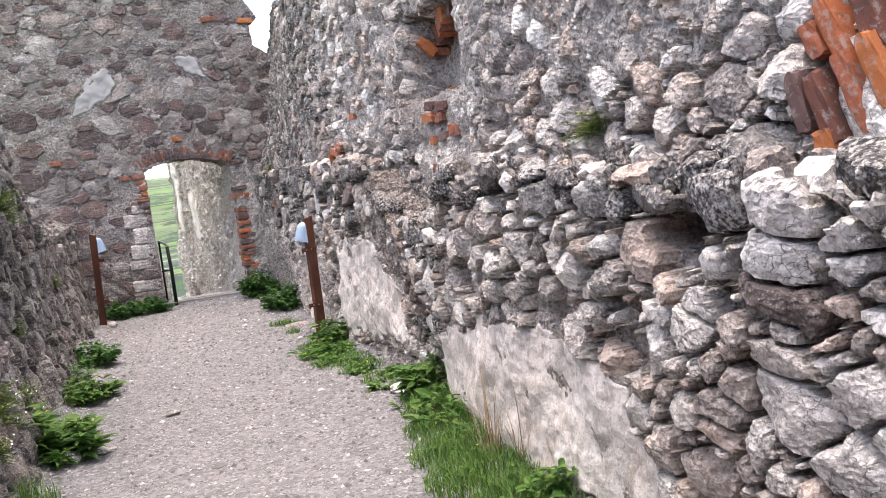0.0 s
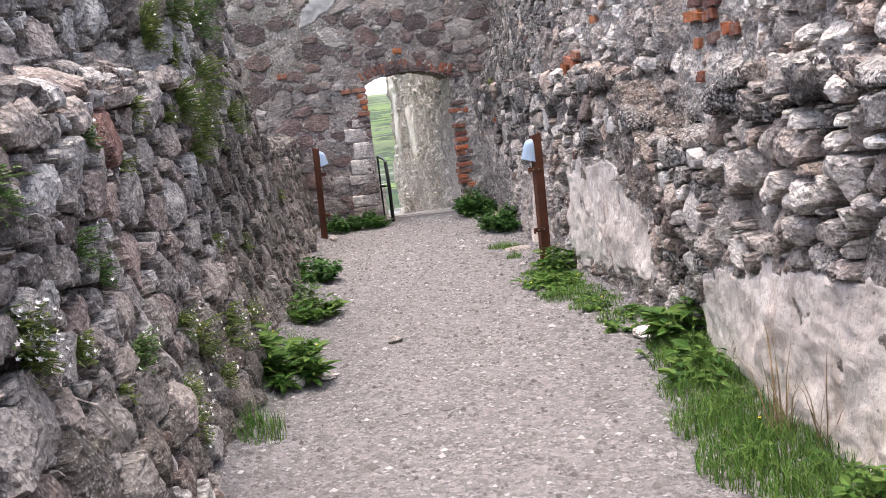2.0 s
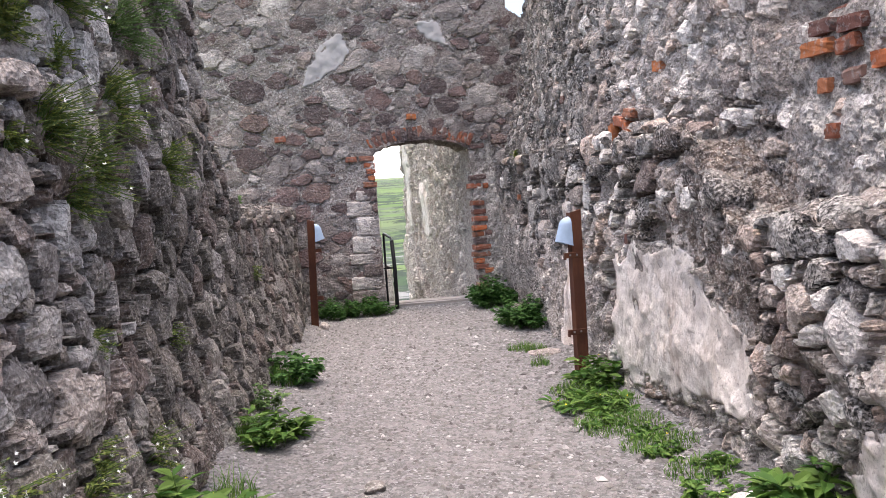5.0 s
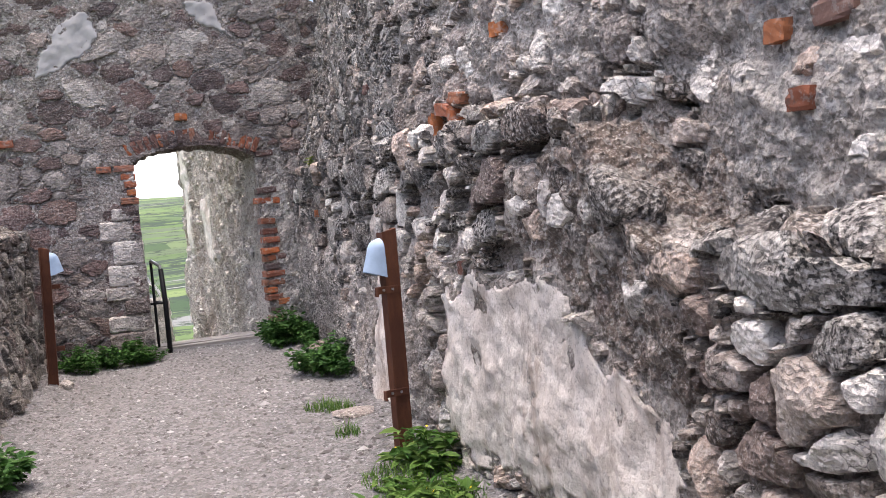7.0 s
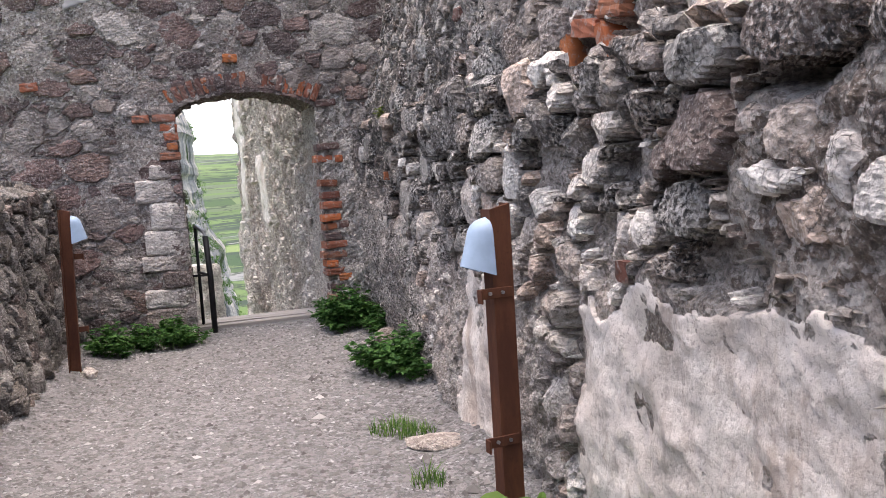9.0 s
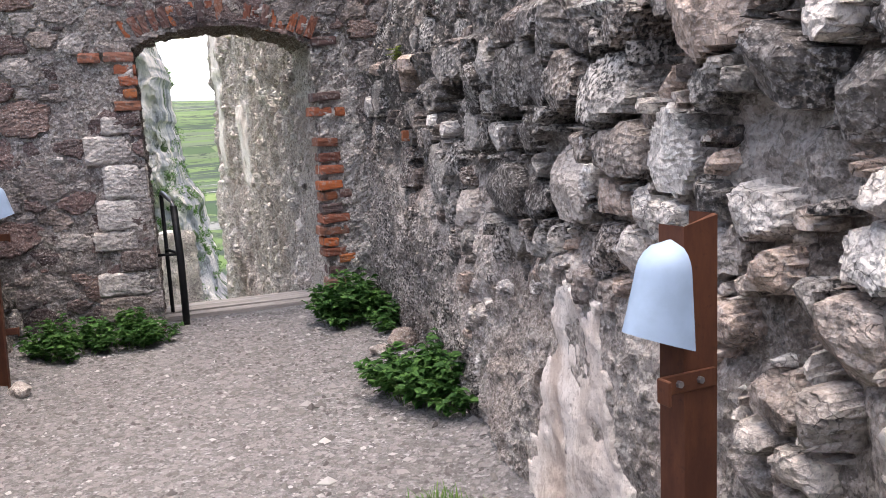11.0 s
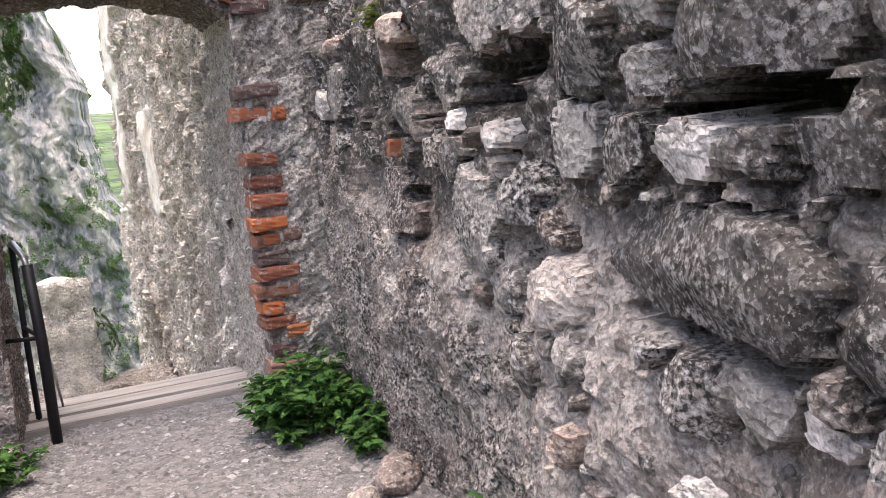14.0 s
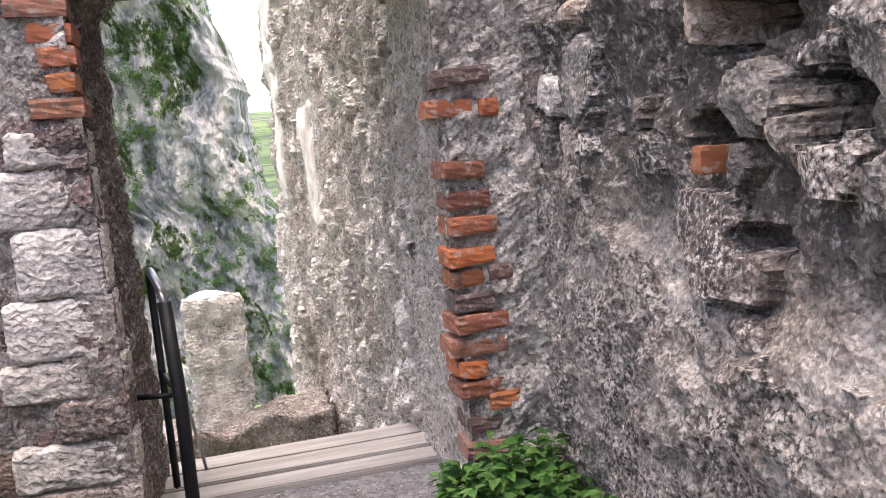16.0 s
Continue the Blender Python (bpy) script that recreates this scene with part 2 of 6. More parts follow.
def patch_material():
    k = Mat("smooth_grey_render", 0.85)
    col = k.mix(k.step(k.noise(6, 5), 0.35, 0.65), (0.41, 0.392, 0.385), (0.35, 0.332, 0.325))
    return k.done(col, k.bump(k.noise(40, 5), 0.3, 0.004))


def brick_material():
    k = Mat("old_red_brick", 0.9)
    k.co = k.t.nodes.new("ShaderNodeNewGeometry").outputs["Position"]
    tint = k.ramp(k.chance(), [(0, (0.42, 0.125, 0.045)), (0.2, (0.123, 0.054, 0.043)), (0.4, (0.46, 0.155, 0.05)), (0.55, (0.156, 0.090, 0.076)), (0.7, (0.070, 0.054, 0.055)), (0.85, (0.34, 0.11, 0.055)), (1, (0.197, 0.126, 0.104))])
    col = k.mix(k.math("MULTIPLY", k.step(k.noise(30, 5, 0.7), 0.52, 0.62), 0.5), tint, (0.328, 0.306, 0.285))
    col = k.mix(k.math("MULTIPLY", k.step(k.noise(13, 5, 0.7), 0.54, 0.66), 0.7), col, (0.074, 0.063, 0.057))
    return k.done(col, k.bump(k.noise(45, 6, 0.7), 0.6, 0.008))


def rust_material():
    k = Mat("rusted_steel", 0.75)
    col = k.mix(k.step(k.noise(9, 6, 0.7, (1, 1, 0.25)), 0.35, 0.68), (0.085, 0.034, 0.022), (0.15, 0.06, 0.032))
    col = k.mix(k.math("MULTIPLY", k.step(k.noise(60, 4, 0.7), 0.55, 0.72), 0.5), col, (0.05, 0.025, 0.02))
    k.b.inputs["Metallic"].default_value = 0.25
    return k.done(col, k.bump(k.noise(150, 3), 0.25, 0.001))


def plain(name, colour, rough=0.6, metal=0.0, grain=30.0, vary=0.25):
    k = Mat(name, rough)
    k.b.inputs["Metallic"].default_value = metal
    lo = tuple(c * (1 - vary) for c in colour)
    return k.done(k.mix(k.step(k.noise(grain, 5), 0.3, 0.7), lo, colour), k.bump(k.noise(grain * 4, 3), 0.15, 0.002))


def leaf_material(name, a, b, c):
    k = Mat(name, 0.65)
    col = k.ramp(k.chance(), [(0, a), (0.5, b), (1, c)])
    k.b.inputs["Transmission Weight"].default_value = 0.0
    k.b.inputs["Subsurface Weight"].default_value = 0.0
    tr = k.t.nodes.new("ShaderNodeBsdfTranslucent")
    k.put(tr.inputs["Color"], col)
    mx = k.t.nodes.new("ShaderNodeMixShader")
    mx.inputs[0].default_value = 0.3
    k.t.links.new(k.b.outputs[0], mx.inputs[1])
    k.t.links.new(tr.outputs[0], mx.inputs[2])
    k.t.links.new(mx.outputs[0], k.t.nodes["Material Output"].inputs["Surface"])
    return k.done(col)


def gravel_material():
    k = Mat("trodden_gravel", 0.95)
    cell = k.voronoi(70, "Color")
    sep = k.node("ShaderNodeSeparateColor", Color=cell).outputs[0]
    col = k.ramp(sep, [(0, (0.082, 0.080, 0.081)), (0.45, (0.165, 0.160, 0.163)), (0.8, (0.225, 0.22, 0.225)), (1, (0.45, 0.445, 0.45))])
    dust = k.mix(k.step(k.noise(4, 6, 0.7), 0.35, 0.65), (0.19, 0.182, 0.183), (0.12, 0.113, 0.112))
    col = k.mix(k.step(k.noise(12, 6, 0.7), 0.3, 0.7), col, dust)
    big = k.node("ShaderNodeSeparateColor", Color=k.voronoi(30, "Color")).outputs[1]
    col = k.mix(k.math("MULTIPLY", k.step(big, 0.7, 0.78), 0.6), col, (0.25, 0.24, 0.238))
    col = k.mix(k.math("MULTIPLY", k.step(k.noise(160, 3, 0.7), 0.56, 0.66), 0.7), col, (0.085, 0.077, 0.074))
    col = k.mix(k.math("MULTIPLY", k.step(k.noise(190, 3, 0.7), 0.57, 0.66), 0.55), col, (0.36, 0.35, 0.345))
    nor = k.bump(k.voronoi(30), 0.5, 0.012, k.bump(k.voronoi(70), 0.7, 0.01, k.bump(k.noise(150, 4, 0.7), 0.8, 0.006)))
    return k.done(col, nor)


def pebble_material():
    k = Mat("pebbles", 0.9)
    col = k.ramp(k.chance(), [(0, (0.10, 0.094, 0.091)), (0.5, (0.196, 0.185, 0.181)), (0.9, (0.28, 0.27, 0.265)), (1, (0.46, 0.445, 0.44))])
    return k.done(col, k.bump(k.noise(120, 3), 0.3, 0.003))


def wood_material():
    k = Mat("grey_planks", 0.85)
    g = k.noise(14, 6, 0.7, (0.12, 1.6, 1.0))
    col = k.mix(k.step(g, 0.3, 0.7), (0.25, 0.225, 0.205), (0.40, 0.37, 0.345))
    return k.done(col, k.bump(g, 0.4, 0.004))


def cliff_material():
    k = Mat("cliff_rock", 0.95)
    co = k.noise(0.22, 10, 0.72, (1, 1, 0.4))
    col = k.ramp(co, [(0.37, (0.16, 0.16, 0.17)), (0.46, (0.37, 0.365, 0.375)), (0.53, (0.58, 0.54, 0.505)), (0.6, (0.80, 0.73, 0.66))])
    green = k.step(k.noise(0.13, 10, 0.75, (1, 1, 0.6)), 0.525, 0.57)
    col = k.mix(green, col, k.mix(k.step(k.noise(1.6, 8, 0.8), 0.42, 0.58), (0.034, 0.058, 0.017), (0.101, 0.141, 0.043)))
    return k.done(col, k.bump(k.noise(0.8, 10, 0.8), 1.0, 1.0))


def valley_material():
    k = Mat("valley_fields", 1.0)
    mp = k.node("ShaderNodeMapping", Vector=k.co, Scale=(0.0035, 0.012, 0.0))
    cell = k.node("ShaderNodeTexVoronoi", Vector=mp.outputs[0], Scale=1.0).outputs["Color"]
    sep = k.node("ShaderNodeSeparateColor", Color=cell).outputs[0]
    col = k.ramp(sep, [(0, (0.08, 0.13, 0.042)), (0.3, (0.12, 0.175, 0.058)), (0.5, (0.04, 0.07, 0.032)), (0.7, (0.16, 0.215, 0.075)), (0.86, (0.08, 0.105, 0.06)), (1.0, (0.2, 0.2, 0.195))])
    col = k.mix(k.step(k.noise(1.0, 6, 0.7, (0.002, 0.014, 0.0)), 0.52, 0.56), col, (0.035, 0.05, 0.036))
    col = k.mix(k.step(k.noise(1.0, 3, 0.6, (0.0016, 0.02, 0.0)), 0.66, 0.68), col, (0.26, 0.26, 0.255))
    col = k.mix(k.step(k.noise(0.02, 8, 0.75), 0.52, 0.6), col, (0.03, 0.042, 0.028))
    return k.done(col)


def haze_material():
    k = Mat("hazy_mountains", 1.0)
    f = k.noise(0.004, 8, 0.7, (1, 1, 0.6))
    # bright haze painted as near-white colour, with emission so the backdrop glows
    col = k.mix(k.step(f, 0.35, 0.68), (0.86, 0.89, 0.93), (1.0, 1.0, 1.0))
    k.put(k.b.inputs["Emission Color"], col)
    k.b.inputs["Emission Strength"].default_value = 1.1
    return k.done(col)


M_WASH = wash_material()
M_PLASTER, M_PATCH, M_BRICK, M_RUST = plaster_material(), patch_material(), brick_material(), rust_material()
M_HOOD = plain("pale_blue_enamel", (0.36, 0.47, 0.62), 0.45, 0.0, 18, 0.12)
M_BLACK = plain("black_painted_iron", (0.022, 0.022, 0.024), 0.5, 0.3, 40)
M_STEEL = plain("worn_bare_steel", (0.36, 0.36, 0.37), 0.35, 0.8, 50)
M_GRAVEL, M_PEBBLE, M_WOOD = gravel_material(), pebble_material(), wood_material()
M_CLIFF, M_VALLEY, M_HAZE = cliff_material(), valley_material(), haze_material()
M_NETTLE = leaf_material("nettle_leaves", (0.026, 0.080, 0.017), (0.046, 0.121, 0.024), (0.084, 0.177, 0.042))
M_GRASS = leaf_material("fresh_grass", (0.04, 0.11, 0.018), (0.085, 0.17, 0.03), (0.14, 0.225, 0.05))
M_HERB = leaf_material("wall_herbs", (0.12, 0.17, 0.035), (0.19, 0.235, 0.055), (0.26, 0.28, 0.085))
M_FERN = leaf_material("fern_green", (0.08, 0.15, 0.045), (0.125, 0.205, 0.07), (0.185, 0.27, 0.1))
M_DRY = leaf_material("dry_stalks", (0.22, 0.16, 0.09), (0.30, 0.22, 0.13), (0.17, 0.13, 0.08))
M_DRYWOOD = plain("bleached_wood", (0.5, 0.46, 0.41), 0.8)
M_STEM = plain("green_stems", (0.10, 0.16, 0.05), 0.8)
M_WHITE = plain("white_petals", (0.82, 0.82, 0.80), 0.7, 0, 60, 0.08)
M_YELLOW = plain("yellow_petals", (0.85, 0.70, 0.04), 0.7, 0, 60, 0.1)
M_BUSH = leaf_material("cliff_bushes", (0.055, 0.125, 0.03), (0.105, 0.2, 0.05), (0.17, 0.285, 0.085))


# ---------- mesh helpers ----------
def mesh_object(name, verts, faces, material, parent=None, smooth=False):
    me = bpy.data.meshes.new(name)
    me.from_pydata(verts, [], faces)
    me.materials.append(material)
    if smooth:
        me.polygons.foreach_set("use_smooth", [True] * len(me.polygons))
    me.update()
    ob = new(name, me)
    if parent is not None:
        ob.parent = parent
        ob.matrix_parent_inverse = parent.matrix_world.inverted()
    return ob


def part(name, bm, material, parent, label=""):
    me = bpy.data.meshes.new(name)
    bm.to_mesh(me)
    bm.free()
    me.materials.append(material)
    ob = new(name, me)
    ob.parent = parent
    if label:
        ob["label"] = label
    return ob


def hash2(ix, iy, seed):
    n = (ix.astype(np.int64) * 374761393 + iy.astype(np.int64) * 668265263 + seed * 1442695041) & 0x7FFFFFFF
    n = ((n ^ (n >> 13)) * 1274126177) & 0x7FFFFFFF
    return ((n ^ (n >> 16)) & 0xFFFFF) / 0xFFFFF


def value_noise(u, v, seed):
    iu, iv = np.floor(u), np.floor(v)
    fu, fv = u - iu, v - iv
    fu, fv = fu * fu * (3 - 2 * fu), fv * fv * (3 - 2 * fv)
    a, b = hash2(iu, iv, seed), hash2(iu + 1, iv, seed)
    c, d = hash2(iu, iv + 1, seed), hash2(iu + 1, iv + 1, seed)
    return (a * (1 - fu) + b * fu) * (1 - fv) + (c * (1 - fu) + d * fu) * fv - 0.5


def fbm(u, v, size, seed, octaves=4, gain=0.5):
    """Noise of about -0.5 to 0.5 whose largest lumps are as wide as size."""
    out, amp, f = np.zeros_like(u), 1.0, 1.0 / size
    for o in range(octaves):
        out += amp * value_noise(u * f + 17.3 * o, v * f + 5.1 * o, seed + 31 * o)
        amp, f = amp * gain, f * 2.03
    return out


def inside(poly, a, b):
    """Signed mask of a polygon over arrays a, b."""
    res = np.zeros(a.shape, bool)
    n = len(poly)
    for i in range(n):
        (x0, y0), (x1, y1) = poly[i], poly[(i + 1) % n]
        cross = ((y0 > b) != (y1 > b)) & (a < (x1 - x0) * (b - y0) / (y1 - y0 + 1e-9) + x0)
        res ^= cross
    return res


def blur(a, times):
    for _ in range(times):
        p = np.pad(a, ((1, 1), (1, 1)) + ((0, 0),) * (a.ndim - 2), mode="edge")
        a = (p[:-2, 1:-1] + p[2:, 1:-1] + p[1:-1, :-2] + p[1:-1, 2:] + 2 * a) / 6
    return a


class Masonry:
    """A rubble wall over a grid of points: a lumpy mortar body, stones standing out of it, sheets of plaster on it."""

    def __init__(self, name, P, A, facing, back, seed, material, stone_material, size=0.055, proud=0.03, joint=0.008,
                 flat=0.62, mortar=None, lumps=0.05, holes=(), sheets=(), voids=(), keep=0.95, pick=None, big=1.0, label="", grain=0.011, chooser=None, wob=0.22, body=2, cut=1.0, amp=None, thin=None, streak=0.0, warp=0.02, rough=0.03, zone=None, fixed=()):
        rng = np.random.default_rng(seed)
        Z = P[..., 2]
        nu, ns = A.shape
        du, ds = np.gradient(P, axis=0), np.gradient(P, axis=1)
        N = np.cross(du, ds)
        N *= np.sign(np.sum(N * np.array(facing), -1, keepdims=True) + 1e-9)
        N = blur(N, 3)
        N /= np.linalg.norm(N, axis=-1, keepdims=True) + 1e-9
        S = np.concatenate([np.zeros((nu, 1)), np.cumsum(np.linalg.norm(np.diff(P, axis=1), axis=-1), 1)], 1)
        step_u = np.linalg.norm(du[:, ns // 2], axis=-1)
        U = (np.cumsum(step_u) - step_u[0])[:, None] * np.ones((1, ns))
        relief = lumps * (fbm(U, S, 0.9, seed + 1, 2) + 0.6 * fbm(U, S, 0.28, seed + 2, 3))
        low = -0.022 + rough * fbm(U, S, 0.16, seed + 3, 5, 0.72) + (mortar(A, Z) if mortar else 0.0)
        if streak:
            low = low + streak * (fbm(U, S * 0.16, 0.09, seed + 15, 4, 0.65) + 0.6 * fbm(U, S * 0.1, 0.4, seed + 16, 2))
        gone = np.zeros(A.shape, bool)
        for (a, z, ra, rz, depth) in holes:
            q = ((A - a) / ra) ** 2 + ((Z - z) / rz) ** 2 + 1.7 * fbm(U, S, 0.1, seed + 9, 4, 0.6)
            w = np.clip(1.35 - q, 0, 1)
            low -= depth * np.clip(w * 1.8, 0, 1)
            gone |= q < 1.0
        wob_a, wob_z = A + wob * fbm(U, S, 0.3, seed + 7, 5, 0.74), Z + wob * fbm(U, S, 0.3, seed + 8, 5, 0.74)
        for poly, lift, smat, slabel in sheets:
            near = np.clip(blur(inside(poly, wob_a, wob_z).astype(float), 40) * 2.5, 0, 1)
            low = low * (1 - near) + (lift - 0.012 + 0.012 * fbm(U, S, 0.1, seed + 14, 4, 0.6)) * near
        # stones: large ones first, none nearer than their radii allow
        q0 = U * flat + warp * fbm(U, S, 0.1, seed + 4, 4, 0.6)
        q1 = S + warp * fbm(U, S, 0.1, seed + 5, 4, 0.6)
        span = (q0.max(), q1.max())
        wish = int(span[0] * span[1] / (size * size) * 0.85)
        radii = np.sort(size * np.clip(rng.lognormal(-0.15, 0.55, wish), 0.36, 2.4 * big))[::-1]
        cell, grid, centres, rad = size * 9.0, {}, [], []
        pts = rng.random((wish, 4, 2)) * np.array(span)
        smid = S.mean(0)
        scale = np.ones((wish, 4))
        if zone is not None:
            grid_scale = zone(A, Z)
            scale = grid_scale[np.clip(np.searchsorted(U[:, 0] * flat, pts[..., 0]), 0, nu - 1), np.clip(np.searchsorted(smid, pts[..., 1]), 0, ns - 1)]
        # the stones that stand out singly keep their own place and size
        for (fa, fz, ra, rz, fout, fmat, fspin) in fixed:
            i, j = np.unravel_index(np.argmin((A - fa) ** 2 + (Z - fz) ** 2), A.shape)
            c = (U[i, j] * flat, S[i, j])
            r = math.sqrt(ra * flat * rz)
            for f in (-0.6, 0.0, 0.6):
                sub = (c[0] + f * ra * flat, c[1])
                grid.setdefault((int(sub[0] / cell), int(sub[1] / cell)), []).append((sub[0], sub[1], min(r, rz) * 1.05))
            centres.append(c)
            rad.append(r)
        nfix = len(centres)
        for r0_, tries, sc in zip(radii, pts, scale):
            for c, k_ in zip(tries, sc):
                r = r0_ * k_
                k = (int(c[0] / cell), int(c[1] / cell))
                ok = True
                for i in (-1, 0, 1):
                    for j in (-1, 0, 1):
                        for (x, y, o) in grid.get((k[0] + i, k[1] + j), ()):
                            if (c[0] - x) ** 2 + (c[1] - y) ** 2 < (0.86 * (r + o)) ** 2:
                                ok = False
                                break
                        if not ok:
                            break
                    if not ok:
                        break
                if ok:
                    grid.setdefault(k, []).append((c[0], c[1], r))
                    centres.append(c)
                    rad.append(r)
                    break
        C, R = np.array(centres), np.array(rad)
        n = len(R)
        best, second = np.full(A.shape, 1e9), np.full(A.shape, 1e9)
        ib, isec = np.zeros(A.shape, int), np.zeros(A.shape, int)
        iu = np.searchsorted(U[:, 0] * flat, C[:, 0])
        js = np.searchsorted(smid, C[:, 1])
        spin = rng.normal(size=n) * 0.6
        aspect = 0.7 + 0.5 * rng.random(n)
        for k, (fa, fz, ra, rz, fout, fmat, fspin) in enumerate(fixed):
            spin[k], aspect[k] = fspin, math.sqrt(rz / (ra * flat))
        cs, sn = np.cos(spin), np.sin(spin)
        wide = R * 2.2 * np.maximum(1, 0.9 / aspect) + 0.05
        hu = np.ceil(wide / (flat * step_u.mean())).astype(int)
        slack = (S.max(0) - S.min(0)).max() + 0.02
        tall = R * 2.2 * np.maximum(1, 0.9 * aspect) + 0.05 + slack
        js0, js1 = np.searchsorted(smid, C[:, 1] - tall), np.searchsorted(smid, C[:, 1] + tall)
        turn_ = rng.random(n) * 6.283
        side_ = 0.84 + 0.36 * rng.random((n, 6))
        side_[:nfix] = 0.92 + 0.2 * side_[:nfix] - 0.18
        for i in range(n):
            a0, a1, b0, b1 = max(0, iu[i] - hu[i]), iu[i] + hu[i] + 1, js0[i], js1[i] + 1
            dx, dy = q0[a0:a1, b0:b1] - C[i, 0], q1[a0:a1, b0:b1] - C[i, 1]
            dx, dy = (dx * cs[i] + dy * sn[i]) * aspect[i], (dy * cs[i] - dx * sn[i]) / aspect[i]
            reach = np.zeros_like(dx)
            for k in range(6):
                ak = turn_[i] + 1.0472 * k
                reach = np.maximum(reach, (dx * math.cos(ak) + dy * math.sin(ak)) / side_[i, k])
            d = (0.9 * reach + 0.1 * np.hypot(dx, dy)) ** 2 - R[i] ** 2
            f, g = best[a0:a1, b0:b1], second[a0:a1, b0:b1]
            x, y = ib[a0:a1, b0:b1], isec[a0:a1, b0:b1]
            first = d < f
            mid = ~first & (d < g)
            g[first], y[first] = f[first], x[first]
            f[first], x[first] = d[first], i
            g[mid], y[mid] = d[mid], i
        gap = np.linalg.norm(C[ib] - C[isec], axis=-1) + 1e-6
        edge = np.clip((second - best) / (2 * gap), 0, 0.5)
        edge = np.minimum(edge, np.clip(R[ib] * 1.5 - np.sqrt(np.maximum(best + R[ib] ** 2, 0)), -1, 1))
        out = proud * (0.55 + 0.9 * rng.random(n)) * (0.6 + 0.4 * np.minimum(R / size, 2.2))
        for k, q in enumerate(fixed):
            out[k] = q[4] * 0.62
        bevel = 0.004 + 0.01 * rng.random(n)
        bevel[:nfix] = np.maximum(0.008, 0.5 * out[:nfix])
        t = np.clip((edge - joint) / bevel[ib], 0, 1)
        h = out[ib] * (1 - (1 - t) ** 1.7)
        r0, r1 = q0 - C[ib, 0], q1 - C[ib, 1]
        for _ in range(4):
            ang, slope, lift = rng.random(n) * 6.283, cut * (0.15 + 0.85 * rng.random(n)) * np.where(np.arange(n) < nfix, 0.6, 1.0), 0.8 + 0.4 * rng.random(n)
            h = np.minimum(h, out[ib] * lift[ib] - slope[ib] * (np.cos(ang)[ib] * r0 + np.sin(ang)[ib] * r1))
        h += np.where(ib < nfix, 0.6, 1.0) * grain * (fbm(U, S, 0.06, seed + 6, 4, 0.9) * 2.2 - 2.2 * np.abs(fbm(U, S, 0.085, seed + 13, 3, 0.6)) + 0.4)
        h += (out * (rng.random(n) - 0.4) * np.where(np.arange(n) < nfix, 0.0, 0.8))[ib] * np.clip(t * 3, 0, 1)
        if amp is not None:
            h *= np.where(ib < nfix, 1.0, amp(A, Z))
        here = rng.random(n) < keep
        centre_a = A[np.clip(iu, 0, nu - 1), np.clip(js, 0, ns - 1)]
        centre_z = Z[np.clip(iu, 0, nu - 1), np.clip(js, 0, ns - 1)]
        if thin is not None:
            here &= rng.random(n) > thin(centre_a, centre_z)
        here[:nfix] = True
        skirt = low - 0.03
        solid = here[ib] & (edge > joint) & ~gone
        sheet_id = np.full(A.shape, -1)
        for k, (poly, lift, smat, slabel) in enumerate(sheets):
            m = inside(poly, wob_a, wob_z) | (blur(inside(poly, A, Z).astype(float), 60) > 0.8)
            sheet_id[m] = k
            solid &= ~m | (here[ib] & (ib < nfix) & (edge > joint) & ~gone)
        top = np.where(solid, h, skirt)
        hidden = np.zeros((nu - 1, ns - 1), bool)
        mid_a, mid_z = (A[1:, 1:] + A[:-1, :-1]) / 2, (Z[1:, 1:] + Z[:-1, :-1]) / 2
        for poly in voids:
            hidden |= inside(poly, mid_a, mid_z)
        base = P + N * relief[..., None]
        # mortar body, every second point, closed by a back and a top
        iu2, is2 = sorted({*range(0, nu, body), nu - 1}), sorted({*range(0, ns, max(1, body - 1) if body < 3 else body), ns - 1})
        M = (base + N * low[..., None])[np.ix_(iu2, is2)]
        mu, ms = M.shape[:2]
        ids = np.arange(mu * ms).reshape(mu, ms)
        quads = np.stack([ids[:-1, :-1], ids[1:, :-1], ids[1:, 1:], ids[:-1, 1:]], -1)
        ma, mz = A[np.ix_(iu2, is2)], Z[np.ix_(iu2, is2)]
        open_ = np.zeros((mu - 1, ms - 1), bool)
        for poly in voids:
            open_ |= inside(poly, (ma[1:, 1:] + ma[:-1, :-1]) / 2, (mz[1:, 1:] + mz[:-1, :-1]) / 2)
        verts = M.reshape(-1, 3).tolist()
        faces = quads[~open_].tolist()
        if back is not None:
            off = np.array(back)
            lo_b, hi_b = len(verts), len(verts) + mu
            bx = base[np.ix_(iu2, [0])][:, 0] + off
            hx = base[np.ix_(iu2, [ns - 1])][:, 0]
            tops = bx.copy()
            tops[:, 2] = hx[:, 2]
            verts += bx.tolist() + tops.tolist()
            for i in range(mu - 1):
                faces.append((int(ids[i, -1]), int(ids[i + 1, -1]), hi_b + i + 1, hi_b + i))
                if not voids:
                    faces.append((hi_b + i, hi_b + i + 1, lo_b + i + 1, lo_b + i))
            for i in (0, mu - 1):
                faces.append([int(v) for v in ids[i]] + [hi_b + i, lo_b + i])
        self.wall = tagged(mesh_object(name, verts, faces, material), label, "wall", kind="structure")
        # stones and sheets as shells that dip into the mortar
        vid = np.arange(nu * ns).reshape(nu, ns)
        quads = np.stack([vid[:-1, :-1], vid[1:, :-1], vid[1:, 1:], vid[:-1, 1:]], -1)
        own = ib.reshape(-1)
        flat_solid = solid.reshape(-1)
        pos = (base + N * top[..., None]).reshape(-1, 3)
